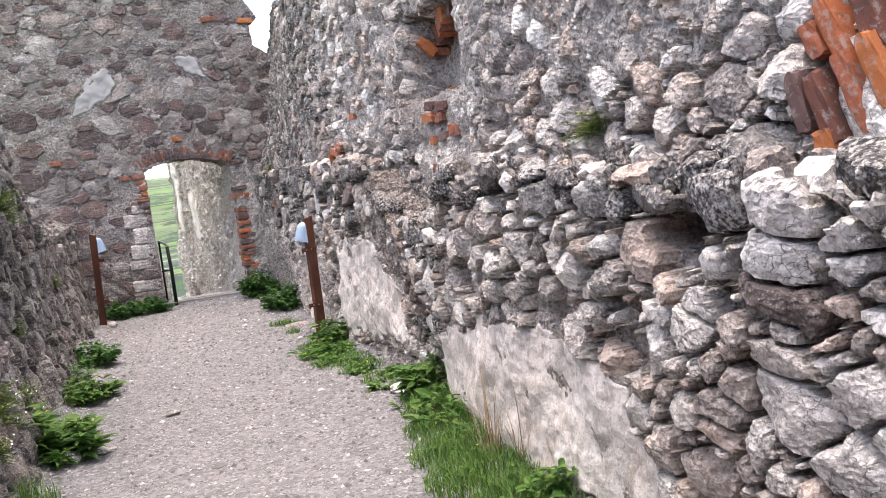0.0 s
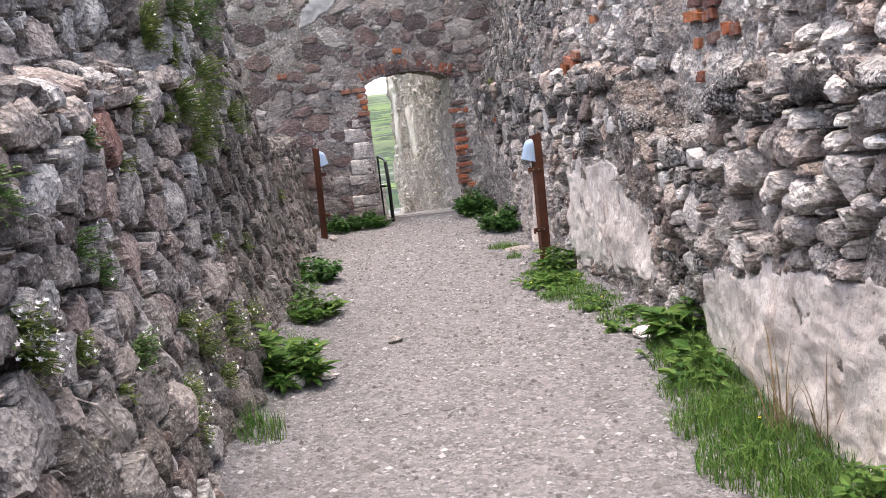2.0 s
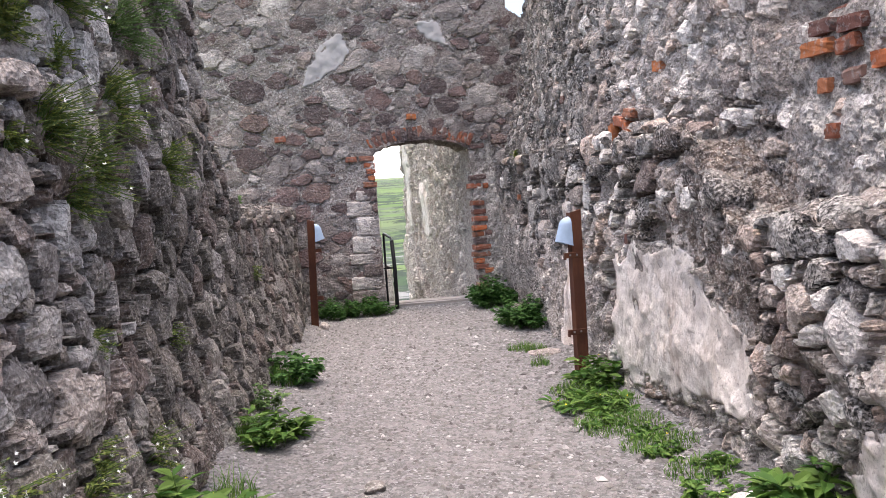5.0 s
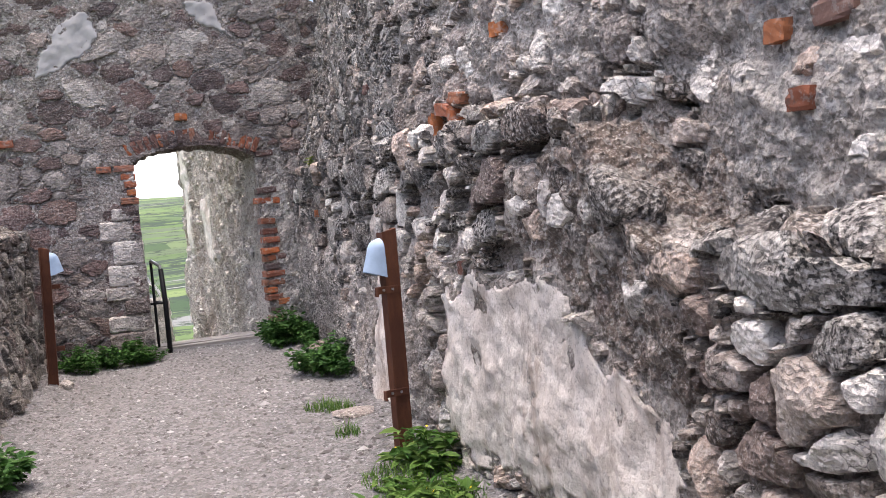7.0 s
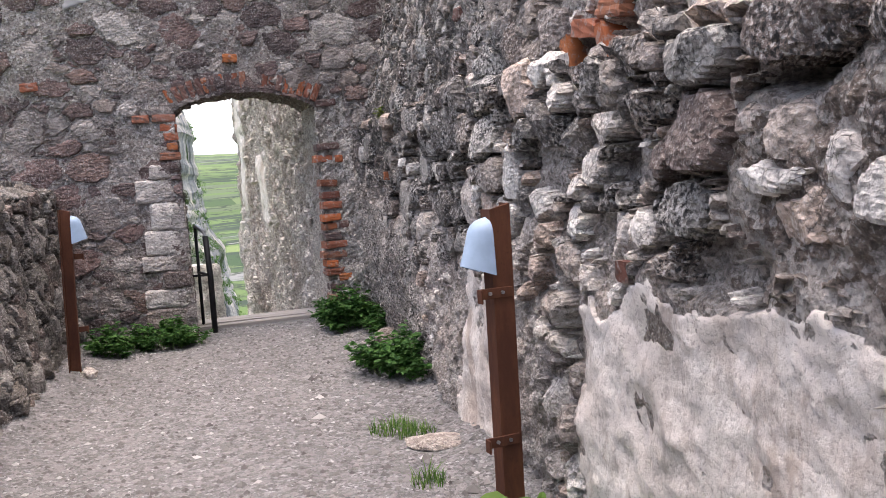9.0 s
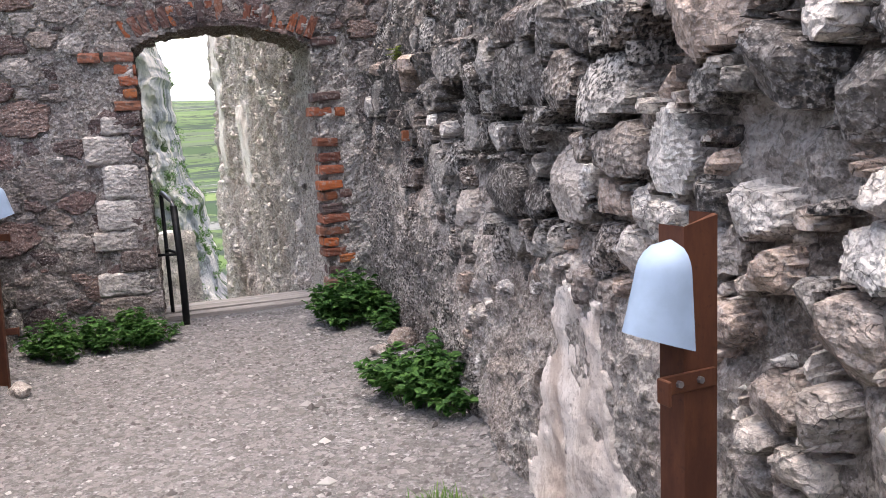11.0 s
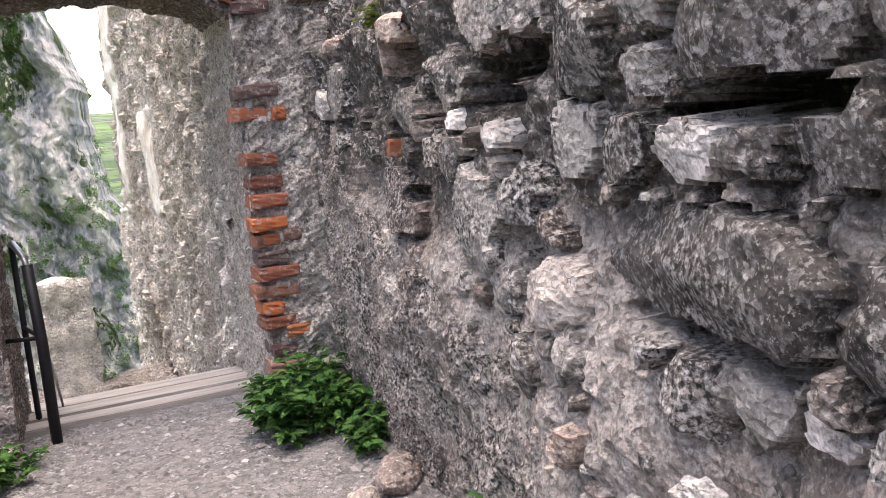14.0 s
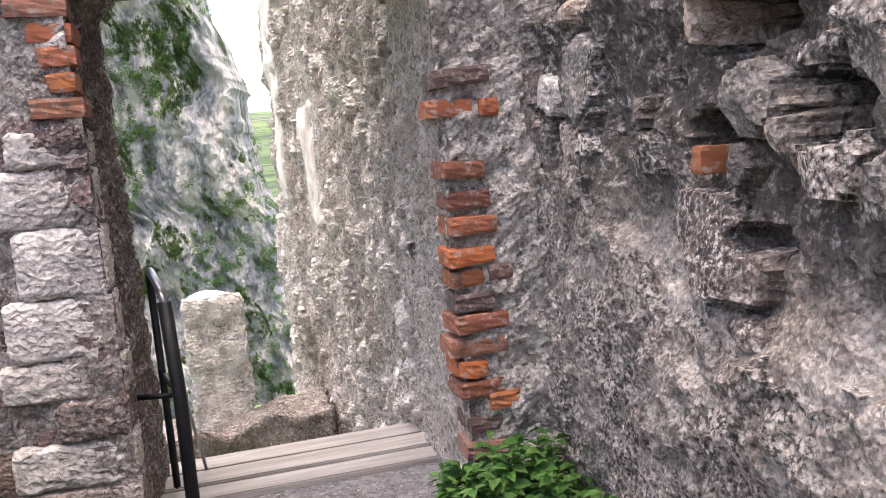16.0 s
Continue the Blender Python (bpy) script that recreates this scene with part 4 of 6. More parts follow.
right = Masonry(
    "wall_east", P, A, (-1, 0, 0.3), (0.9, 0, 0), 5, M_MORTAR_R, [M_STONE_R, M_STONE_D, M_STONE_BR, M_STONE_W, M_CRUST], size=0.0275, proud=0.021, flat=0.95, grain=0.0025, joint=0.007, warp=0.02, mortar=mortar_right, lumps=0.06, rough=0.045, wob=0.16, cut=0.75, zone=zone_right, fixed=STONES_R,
    thin=lambda a, z: 0.55 * far_right(a, z) + 0.2 * np.clip((a - 5.6) / 0.4, 0, 1) * np.clip((8.8 - a) / 0.4, 0, 1) * np.clip((1.6 - z) / 0.1, 0, 1) + 0.18 * upper_right(a, z) * np.clip((9.0 - a) / 1.0, 0.3, 1) + 0.25 * np.clip((a - 2.0) / 0.3, 0, 1) * np.clip((4.4 - a) / 0.3, 0, 1) * np.clip((1.2 - z) / 0.2, 0, 1),
    amp=lambda a, z: 1.15 - 0.2 * upper_right(a, z) * np.clip((8.0 - a) / 1.0, 0, 1) - 0.35 * far_right(a, z) - 0.6 * flush_right(a, z) - 0.35 * np.clip((a - 7.5) / 0.5, 0, 1) * np.clip((z - 1.0) / 0.1, 0, 1) - 0.15 * np.clip((2.3 - a) / 0.4, 0, 1),
    holes=[(1.9, 1.125, 0.15, 0.075, 0.4), (3.17, 1.26, 0.08, 0.07, 0.25), (8.02, 1.5, 0.1, 0.12, 0.5), (6.15, 1.43, 0.2, 0.035, 0.14), (7.36, 1.67, 0.09, 0.06, 0.25), (10.85, 1.6, 0.14, 0.08, 0.35), (10.1, 1.47, 0.16, 0.07, 0.4),
           (9.85, 1.52, 0.1, 0.05, 0.3), (9.1, 1.372, 0.25, 0.03, 0.25), (10.74, 1.13, 0.08, 0.035, 0.08), (10.53, 1.4, 0.13, 0.07, 0.35), (4.0, 1.2, 0.1, 0.06, 0.12), (8.5, 1.35, 0.3, 0.022, 0.12), (5.7, 1.5, 0.15, 0.025, 0.1), (10.95, 1.36, 0.1, 0.05, 0.2), (9.2, 0.98, 0.25, 0.025, 0.1)],
    sheets=[([(5.25, 0.55), (5.5, 0.7), (5.85, 0.85), (6.05, 1.0), (6.3, 1.08), (6.5, 1.16), (6.4, 1.4), (5.9, 1.46), (5.5, 1.44), (5.36, 1.12), (5.2, 0.8)], 0.0, M_EARTH, "crumbling brown earthy mortar"),
            ([(4.3, 1.17), (5.35, 1.17), (5.5, 1.45), (5.52, 1.93), (4.35, 1.95)], 0.004, M_ROUGH_P, "flush pale pointing"),
            ([(7.62, -0.2), (7.62, 0.7), (8.2, 0.84), (8.7, 0.82), (9.1, 0.74), (9.4, 0.6), (9.6, 0.3), (9.6, -0.2)], 0.008, M_ROUGH_P, "pale pebbly roughcast mortar"),
            ([(5.28, 0.5), (5.54, 0.65), (5.85, 0.8), (6.05, 0.96), (6.22, 1.02), (6.73, 0.92), (7.18, 0.8), (7.35, 0.5), (7.2, 0.18), (6.73, 0.1), (6.33, 0.12), (5.6, 0.2), (5.37, 0.29)], 0.012, M_PLASTER, "pale flaking lime plaster"),
            ([(2.04, 0.34), (2.26, 0.42), (2.33, 0.62), (2.9, 0.74), (3.7, 0.62), (4.3, 0.46), (4.57, 0.24), (4.4, 0.02), (2.2, 0.02)], 0.003, M_PLASTER, "grey flaking lime plaster"),
            ([(8.58, 0.84), (8.3, 0.8), (8.12, 0.3), (8.25, -0.1), (8.95, -0.1), (8.8, 0.4)], 0.012, M_PLASTER, "pale flaking lime plaster"),
            ([(4.62, 1.97), (4.6, 2.5), (5.5, 2.5), (5.5, 1.9), (5.15, 1.93)], 0.0, M_MORTAR_T, "smooth beige render of the niche"),
            ([(9.6, -0.2), (9.6, 0.3), (9.8, 0.6), (10.3, 0.8), (10.7, 0.95), (11.2, 1.0), (11.6, 1.25), (12.5, 1.35), (12.5, -0.2)], 0.012, M_ROUGH, "grey roughcast mortar")],
    pick=lambda a, z: 1.2 < a < 11.8 and z < 2.1, big=1.4, body=2, chooser=which_right, keep=0.9,
    label="tall ruined rubble wall of pale limestone with flaking plaster")

# ---------- left-hand wall ----------
BASE_L = [(-3, -0.35), (2, -0.07), (3.3, 0.05), (4.0, 0.09), (4.37, 0.17), (4.62, 0.22), (4.9, 0.28), (5.4, 0.32), (6.59, 0.42), (8, 0.56), (9.4, 0.68), (11.2, 0.86), (12.4, 1.0)]
LEDGE_L = [(0.3, 1.42, 0.32, 2.2), (2.2, 1.45, 0.32, 2.25), (3.0, 1.5, 0.32, 2.3), (4.2, 1.67, 0.3, 2.55), (4.85, 1.72, 0.28, 2.7), (5.05, 1.74, 0.05, 2.75), (7.9, 1.75, 0.04, 2.8), (8.1, 1.3, 0.3, 1.45), (12.4, 1.3, 0.3, 1.42)]
ys = np.arange(0.8, 12.5, 0.012)
P, A = profile_wall(ys, 0.012, BASE_L, LEDGE_L, -1, batter_low=0.19, batter_up=0.06)


def mortar_left(a, z):
    lowdown = np.clip((0.75 - z) / 0.3, 0, 1) * np.clip((a - 2.0) / 1.0, 0, 1)
    return 0.012 * lowdown + 0.01 * np.clip((z - 1.8) / 0.1, 0, 1) - 0.042 * np.clip((z - 0.65) / 0.3, 0, 1) * np.clip((1.8 - z) / 0.1, 0, 1)


STONES_L = [
    (3.93, 1.43, 0.15, 0.12, 0.07, 2, 0.5), (2.68, 1.43, 0.13, 0.05, 0.08, 0, 0.1), (3.05, 1.46, 0.17, 0.06, 0.07, 0, 0.0), (3.54, 1.5, 0.14, 0.06, 0.09, 0, 0.0), (4.2, 1.6, 0.22, 0.045, 0.1, 0, 0.05), (4.75, 1.68, 0.22, 0.045, 0.1, 0, 0.05),
    (2.87, 1.11, 0.075, 0.052, 0.07, 0, 0.2), (2.6, 0.98, 0.09, 0.085, 0.06, 0, -0.05), (2.98, 1.0, 0.07, 0.068, 0.05, 0, 0.1), (3.13, 1.3, 0.12, 0.07, 0.06, 0, 0.2), (3.94, 0.97, 0.11, 0.12, 0.05, 3, 0.0), (3.57, 1.25, 0.1, 0.095, 0.05, 0, 0.2),
    (4.79, 1.13, 0.07, 0.11, 0.05, 0, 0.0), (4.32, 1.1, 0.08, 0.1, 0.05, 0, 0.1), (3.36, 0.69, 0.07, 0.058, 0.06, 0, 0.1), (2.42, 1.5, 0.1, 0.04, 0.05, 2, 0.0), (3.8, 1.2, 0.09, 0.08, 0.04, 3, 0.3), (2.72, 1.1, 0.06, 0.045, 0.05, 0, 0.0), (3.3, 1.15, 0.1, 0.06, 0.05, 4, 0.0),
    (3.2, 0.9, 0.08, 0.06, 0.05, 3, 0.0), (2.45, 0.86, 0.1, 0.03, 0.07, 4, -0.2), (4.3, 1.35, 0.1, 0.08, 0.05, 0, 0.1), (4.65, 1.4, 0.09, 0.09, 0.05, 0, 0.0), (2.5, 1.15, 0.07, 0.05, 0.04, 0, 0.0), (2.6, 1.25, 0.08, 0.05, 0.05, 4, 0.0), (3.4, 1.05, 0.07, 0.08, 0.04, 0, 0.1)]
STONES_L += [(8.25 + 0.33 * i, 1.22 + 0.02 * (i % 3), 0.15 + 0.02 * (i % 2), 0.05, 0.08, 1 if i % 3 else 4, 0.05 * (i % 3 - 1)) for i in range(11)]
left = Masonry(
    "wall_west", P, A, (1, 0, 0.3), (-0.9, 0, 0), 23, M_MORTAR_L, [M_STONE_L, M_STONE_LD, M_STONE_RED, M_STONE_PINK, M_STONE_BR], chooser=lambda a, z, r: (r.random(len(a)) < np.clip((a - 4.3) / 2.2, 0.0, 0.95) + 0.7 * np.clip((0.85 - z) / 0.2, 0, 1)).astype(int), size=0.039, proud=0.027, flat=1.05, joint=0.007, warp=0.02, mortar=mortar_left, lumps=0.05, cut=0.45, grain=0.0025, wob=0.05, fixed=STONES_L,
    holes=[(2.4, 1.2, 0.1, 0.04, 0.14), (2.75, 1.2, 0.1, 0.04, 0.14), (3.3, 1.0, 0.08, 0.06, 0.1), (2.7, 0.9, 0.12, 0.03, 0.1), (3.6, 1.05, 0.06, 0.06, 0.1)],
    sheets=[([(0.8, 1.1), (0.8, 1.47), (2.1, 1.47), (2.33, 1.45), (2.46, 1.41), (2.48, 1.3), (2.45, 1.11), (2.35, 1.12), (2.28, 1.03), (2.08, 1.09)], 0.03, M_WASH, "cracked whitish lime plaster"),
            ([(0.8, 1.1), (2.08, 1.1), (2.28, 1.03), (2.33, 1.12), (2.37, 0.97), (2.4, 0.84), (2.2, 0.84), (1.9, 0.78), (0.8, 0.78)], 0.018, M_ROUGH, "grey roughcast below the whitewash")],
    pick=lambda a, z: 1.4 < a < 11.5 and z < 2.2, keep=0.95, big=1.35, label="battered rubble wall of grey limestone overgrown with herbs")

# ---------- end wall with the doorway ----------
X0, X1, THICK = -0.3, 4.3, 0.72


def front(x):
    return 12.3 - 0.17 * (x - 1.86)


xs = np.arange(X0, X1, 0.016)
zs = np.arange(-0.12, 4.7, 0.016)
P = np.stack(np.meshgrid(xs, zs, indexing="ij"), -1)
P = np.stack([P[..., 0], front(P[..., 0]), P[..., 1]], -1)
A = P[..., 0]
ARCH = [(1.84 + 1.2 * t, 1.99 - 0.01 * t + 0.13 * (1 - (2 * t - 1) ** 2)) for t in np.linspace(0, 1, 15)]
DOOR = [(1.9, -0.3), (1.84, 1.97)] + ARCH[1:-1] + [(3.04, 1.96), (3.07, -0.3)]
NOTCH = [(3.58, 3.62), (3.55, 3.9), (3.68, 4.0), (3.5, 4.3), (3.5, 5.2), (4.4, 5.2), (4.4, 3.5), (3.75, 3.5)]
OPENING = [(2.45 + (x - 2.45) * 0.97, z if z < 0 else 1.2 + (z - 1.2) * 0.975) for x, z in DOOR]
end = Masonry(
    "wall_north", P, A, (0, -1, 0), (0, 0.6, 0), 41, M_MORTAR_B, M_STONE_B, size=0.036, proud=0.014, flat=0.72, joint=0.004, lumps=0.03, keep=0.86, big=1.8, rough=0.018, warp=0.025, cut=0.25,
    mortar=lambda a, z: 0.024 + 0 * a, voids=[OPENING, NOTCH], body=1, grain=0.002, wob=0.07,
    sheets=[([(1.05, 2.8), (1.12, 3.05), (1.3, 3.35), (1.5, 3.5), (1.66, 3.4), (1.7, 3.2), (1.62, 3.02), (1.35, 2.87)], 0.022, M_PATCH, "smooth pale grey render patch"),
            ([(2.41, 3.56), (2.6, 3.6), (2.79, 3.55), (2.85, 3.3), (2.95, 3.1), (2.8, 3.2), (2.57, 3.32)], 0.012, M_PATCH, "thin pale render patch"),
            ([(3.0, 0.15), (3.02, 2.02), (3.32, 2.05), (3.4, 1.2), (3.45, 0.15)], 0.0, M_ROUGH_P, "pale pointing round the jamb bricks")],
    pick=lambda a, z: 0.3 < a < 3.6 and z < 3.6, label="high end wall of brown rubble and grey mortar with an arched doorway")


def reveal(points, seed):
    """The inner faces of an opening, run back from the front through the wall."""
    pts = []
    for (x0, z0), (x1, z1) in zip(points[:-1], points[1:]):
        n = max(2, int(math.hypot(x1 - x0, z1 - z0) / 0.014))
        pts += [(x0 + (x1 - x0) * i / n, z0 + (z1 - z0) * i / n) for i in range(n)]
    pts.append(points[-1])
    depth = np.linspace(-0.005, THICK, 52)
    verts, faces = [], []
    m = len(depth)
    for i, (x, z) in enumerate(pts):
        for j, d in enumerate(depth):
            n = noise.fractal(Vector((x * 9, d * 9, z * 12 + seed)), 0.7, 2.1, 5) * 0.028 * (1 if 0 < j else 0.3)
            cx, cz = 2.45 - x, 1.2 - z
            l = math.hypot(cx, cz)
            splay = 0.05 * d / THICK * (1 if x < 2.0 else 0)
            verts.append((x + splay + n * cx / l, front(x) + d, z + n * cz / l))
    for i in range(len(pts) - 1):
        for j in range(m - 1):
            faces.append((i * m + j, (i + 1) * m + j, (i + 1) * m + j + 1, i * m + j + 1))
    return verts, faces


# left jamb and soffit take the dark brown mix, right jamb the pale one
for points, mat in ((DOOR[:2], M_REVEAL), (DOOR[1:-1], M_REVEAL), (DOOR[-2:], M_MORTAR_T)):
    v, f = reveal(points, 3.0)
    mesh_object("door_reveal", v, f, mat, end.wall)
# outer face of the end wall
bm = bmesh.new()
for x0, x1, z0, z1 in ((X0, 1.86, -4, 5), (3.12, X1, -4, 3.5), (1.86, 3.12, 2.2, 5), (1.86, 3.12, -4, -0.12), (3.12, 3.55, 3.5, 5)):
    bm.faces.new([bm.verts.new(c) for c in ((x0, front(x0) + THICK, z0), (x1, front(x1) + THICK, z0), (x1, front(x1) + THICK, z1), (x0, front(x0) + THICK, z1))])
part("outer_face", bm, M_MORTAR_B, end.wall)

# plain stretches that close the place behind the start
def plain_wall(name, x0, x1, y0, y1, z1, mat, label):
    bm = bmesh.new()
    bmesh.ops.create_cube(bm, size=1, matrix=Matrix.Translation(((x0 + x1) / 2, (y0 + y1) / 2, z1 / 2 - 0.1)) @ Matrix.Diagonal((x1 - x0, y1 - y0, z1 + 0.2, 1)))
    bmesh.ops.subdivide_edges(bm, edges=bm.edges[:], cuts=12, use_grid_fill=True)
    for vv in bm.verts:
        vv.co += Vector((noise.noise(vv.co * 2.0), noise.noise(vv.co * 2.0 + Vector((9, 0, 0))), 0)) * 0.03
    me = bpy.data.meshes.new(name)
    bm.to_mesh(me)
    bm.free()
    me.materials.append(mat)
    return tagged(new(name, me), label, "wall", kind="structure")


plain_wall("wall_east_rear", 2.32, 3.2, -4.0, 0.32, 2.6, M_MORTAR_R, "plain stretch of rubble wall beside the path")
plain_wall("wall_west_rear", -1.2, -0.1, -4.0, 0.82, 2.2, M_MORTAR_L, "plain stretch of rubble wall beside the path")
plain_wall("wall_south", -1.2, 3.2, -4.8, -4.0, 2.2, M_MORTAR_B, "plain rubble wall closing the passage")

# ---------- gravel floor ----------
gx, gy = np.arange(-0.9, 4.2, 0.05), np.arange(-4.2, 12.78, 0.05)
GX, GY = np.meshgrid(gx, gy, indexing="ij")


def ground_z(x, y):
    x, y = np.asarray(x, float), np.asarray(y, float)
    z = 0.03 * fbm(x, y, 0.9, 77, 4, 0.5)
    l = np.interp(y, [r[0] for r in BASE_L], [r[1] for r in BASE_L])
    r = np.interp(y, [q[0] for q in BASE_R], [q[1] for q in BASE_R])
    z = z + 0.06 * np.clip(1 - (x - l) / 0.35, 0, 1) ** 2 + 0.05 * np.clip(1 - (r - x) / 0.35, 0, 1) ** 2
    return z - 0.005


GZ = ground_z(GX, GY)
nx, ny = GX.shape
ids = np.arange(nx * ny).reshape(nx, ny)
q = np.stack([ids[:-1, :-1], ids[1:, :-1], ids[1:, 1:], ids[:-1, 1:]], -1).reshape(-1, 4)
tagged(mesh_object("floor", np.stack([GX, GY, GZ], -1).reshape(-1, 3).tolist(), q.tolist(), M_GRAVEL), "trodden pale gravel path between the ruined walls", "path", kind="structure")
rng = np.random.default_rng(8)


def pebble_field(name, n, lo, hi, spread, label):
    octa = np.array([(1, 0, 0), (0, 1, 0), (-1, 0, 0), (0, -1, 0), (0, 0, 1), (0, 0, -1)], float)
    tri = np.array([(0, 1, 4), (1, 2, 4), (2, 3, 4), (3, 0, 4), (1, 0, 5), (2, 1, 5), (3, 2, 5), (0, 3, 5)])
    y = rng.random(n) * 13.0 - 0.3
    l = np.interp(y, [r[0] for r in BASE_L], [r[1] for r in BASE_L])
    r = np.interp(y, [a[0] for a in BASE_R], [a[1] for a in BASE_R])
    t = rng.random(n)
    if spread:
        t = np.where(rng.random(n) < 0.7, 1 - 0.32 * t * t, t)
    x = l + (r - l) * t
    y = np.minimum(y, 12.5)
    size = lo + (hi - lo) * rng.random(n) ** 3
    shape = octa[None] * (0.7 + 0.6 * rng.random((n, 6, 1))) * np.stack([np.ones(n), 0.6 + 0.4 * rng.random(n), 0.35 + 0.35 * rng.random(n)], -1)[:, None, :]
    a = rng.random(n) * 6.283
    c, s = np.cos(a)[:, None], np.sin(a)[:, None]
    px = shape[..., 0] * c - shape[..., 1] * s
    py = shape[..., 0] * s + shape[..., 1] * c
    v = np.stack([px * size[:, None] + x[:, None], py * size[:, None] + y[:, None], shape[..., 2] * size[:, None] + (ground_z(x, y) + size * 0.12)[:, None]], -1)
    faces = (tri[None] + 6 * np.arange(n)[:, None, None]).reshape(-1, 3)
    return tagged(mesh_object(name, v.reshape(-1, 3).tolist(), faces.tolist(), M_PEBBLE, None, False), label, "gravel", kind="stuff")


pebble_field("loose_gravel", 30000, 0.003, 0.021, False, "small pale loose stones strewn on the path")
pebble_field("rubble_edge", 1300, 0.008, 0.04, True, "pale stone chips along the foot of the wall")


def boulder(name, x, y, r, mat, label, squash=0.7, seed=0.0):
    bm = bmesh.new()
    bmesh.ops.create_icosphere(bm, subdivisions=3, radius=1)
    for vv in bm.verts:
        d = 1 + 0.45 * noise.noise(vv.co * 1.1 + Vector((seed, 0, 0))) + 0.12 * noise.noise(vv.co * 3.5 + Vector((0, seed, 0)))
        vv.co = Vector((vv.co.x * 1.15, vv.co.y * 0.95, vv.co.z * squash)) * d * r
    me = bpy.data.meshes.new(name)
    bm.to_mesh(me)
    bm.free()
    me.materials.append(mat)
    ob = new(name, me)
    ob.matrix_world = pose(x, y, float(ground_z(x, y)) + r * squash * 0.6, 0, 0, seed * 40)
    return tagged(ob, label, "stone")


boulder("loose_stone", 3.24, 10.98, 0.09, M_STONE_L, "rounded pale boulder beside leafy weeds by the wall", 0.75, 1.3)
boulder("loose_stone", 3.08, 10.95, 0.06, M_STONE_R, "small pale stone beside the boulder", 0.7, 2.1)
boulder("loose_stone", 0.43, 5.08, 0.06, M_STONE_R, "white stone beside a yellow-flowered weed", 0.7, 3.4)
boulder("loose_stone", 0.62, 5.2, 0.06, M_STONE_L, "flat brown stone lying on the gravel", 0.3, 4.1)
boulder("loose_stone", 1.1, 5.75, 0.05, M_STONE_D, "dark angular stone half sunk in the path", 0.5, 5.2)
boulder("loose_stone", 2.48, 5.0, 0.08, M_STONE_R, "pale flat stone at the edge of the grass", 0.35, 6.6)
boulder("loose_stone", 1.09, 11.2, 0.06, M_STONE_R, "grey stone at the foot of a rusty post", 0.7, 7.7)
boulder("loose_stone", 2.78, 8.55, 0.12, M_STONE_L, "flat brown stone slab among chips by the wall", 0.18, 8.2)
boulder("loose_stone", 2.95, 10.5, 0.05, M_STONE_R, "small pale stone on the gravel by weeds", 0.6, 9.3)


# ---------- bricks ----------
def brick_mesh(seed):
    """A worn brick of unit size: chipped edges, uneven faces."""
    rr = random.Random(seed)
    bm = bmesh.new()
    bmesh.ops.create_cube(bm, size=1)
    bmesh.ops.subdivide_edges(bm, edges=bm.edges[:], cuts=4, use_grid_fill=True)
    off = Vector((rr.uniform(0, 50), 0, 0))
    for vv in bm.verts:
        c = vv.co.copy()
        rim = sum(abs(k) > 0.45 for k in c)
        pull = 0.05 * max(0, rim - 1) * (0.6 + noise.noise(c * 3 + off))
        vv.co -= c * pull
        vv.co += Vector((noise.noise(c * 3 + off) * 0.03, noise.noise(c * 4 + off * 2) * 0.04, noise.noise(c * 2.5 + off * 3) * 0.07))
    me = bpy.data.meshes.new("brick")
    bm.to_mesh(me)
    bm.free()
    me.materials.append(M_BRICK)
    return me


BRICKS = [brick_mesh(i) for i in range(9)]
lot = random.Random(4)


def brick(parent, place, size, turn=(0, 0, 0)):
    ob = new("brick", lot.choice(BRICKS))
    ob.parent = parent
    ob.matrix_world = pose(*place, *turn) @ Matrix.Diagonal((*size, 1))
    return ob


# doorway's right jamb: courses of old bricks in the corner of the opening
for z, x0, x1 in ((1.97, 3.1, 3.28), (1.59, 3.08, 3.28), (1.485, 3.06, 3.22), (1.48, 3.235, 3.30), (1.27, 3.09, 3.24), (1.165, 3.10, 3.26), (1.075, 3.1, 3.27), (0.965, 3.09, 3.26),
                  (0.885, 3.1, 3.22), (0.9, 3.23, 3.32), (0.80, 3.1, 3.25), (0.725, 3.09, 3.29), (0.635, 3.07, 3.29), (0.555, 3.09, 3.2), (0.48, 3.09, 3.26), (0.43, 3.2, 3.32), (0.345, 3.12, 3.25), (0.25, 3.1, 3.27)):
    x0, x1 = x0 - 0.065, x1 - 0.065
    brick(end.wall, ((x0 + x1) / 2, front((x0 + x1) / 2) + 0.072 + lot.uniform(-0.012, 0.012), z), (x1 - x0, 0.17, 0.062), (0, lot.uniform(-4, 4), lot.uniform(-4, 4)))
# left jamb
for z, x0, x1 in ((1.9, 1.68, 1.87), (1.82, 1.74, 1.88), (1.745, 1.76, 1.88), (1.66, 1.78, 1.87), (1.58, 1.72, 1.89), (1.9, 1.52, 1.66)):
    brick(end.wall, ((x0 + x1) / 2, front((x0 + x1) / 2) + 0.05 + lot.uniform(-0.01, 0.01), z), (x1 - x0, 0.15, 0.064), (0, lot.uniform(-3, 3), lot.uniform(-3, 3)))
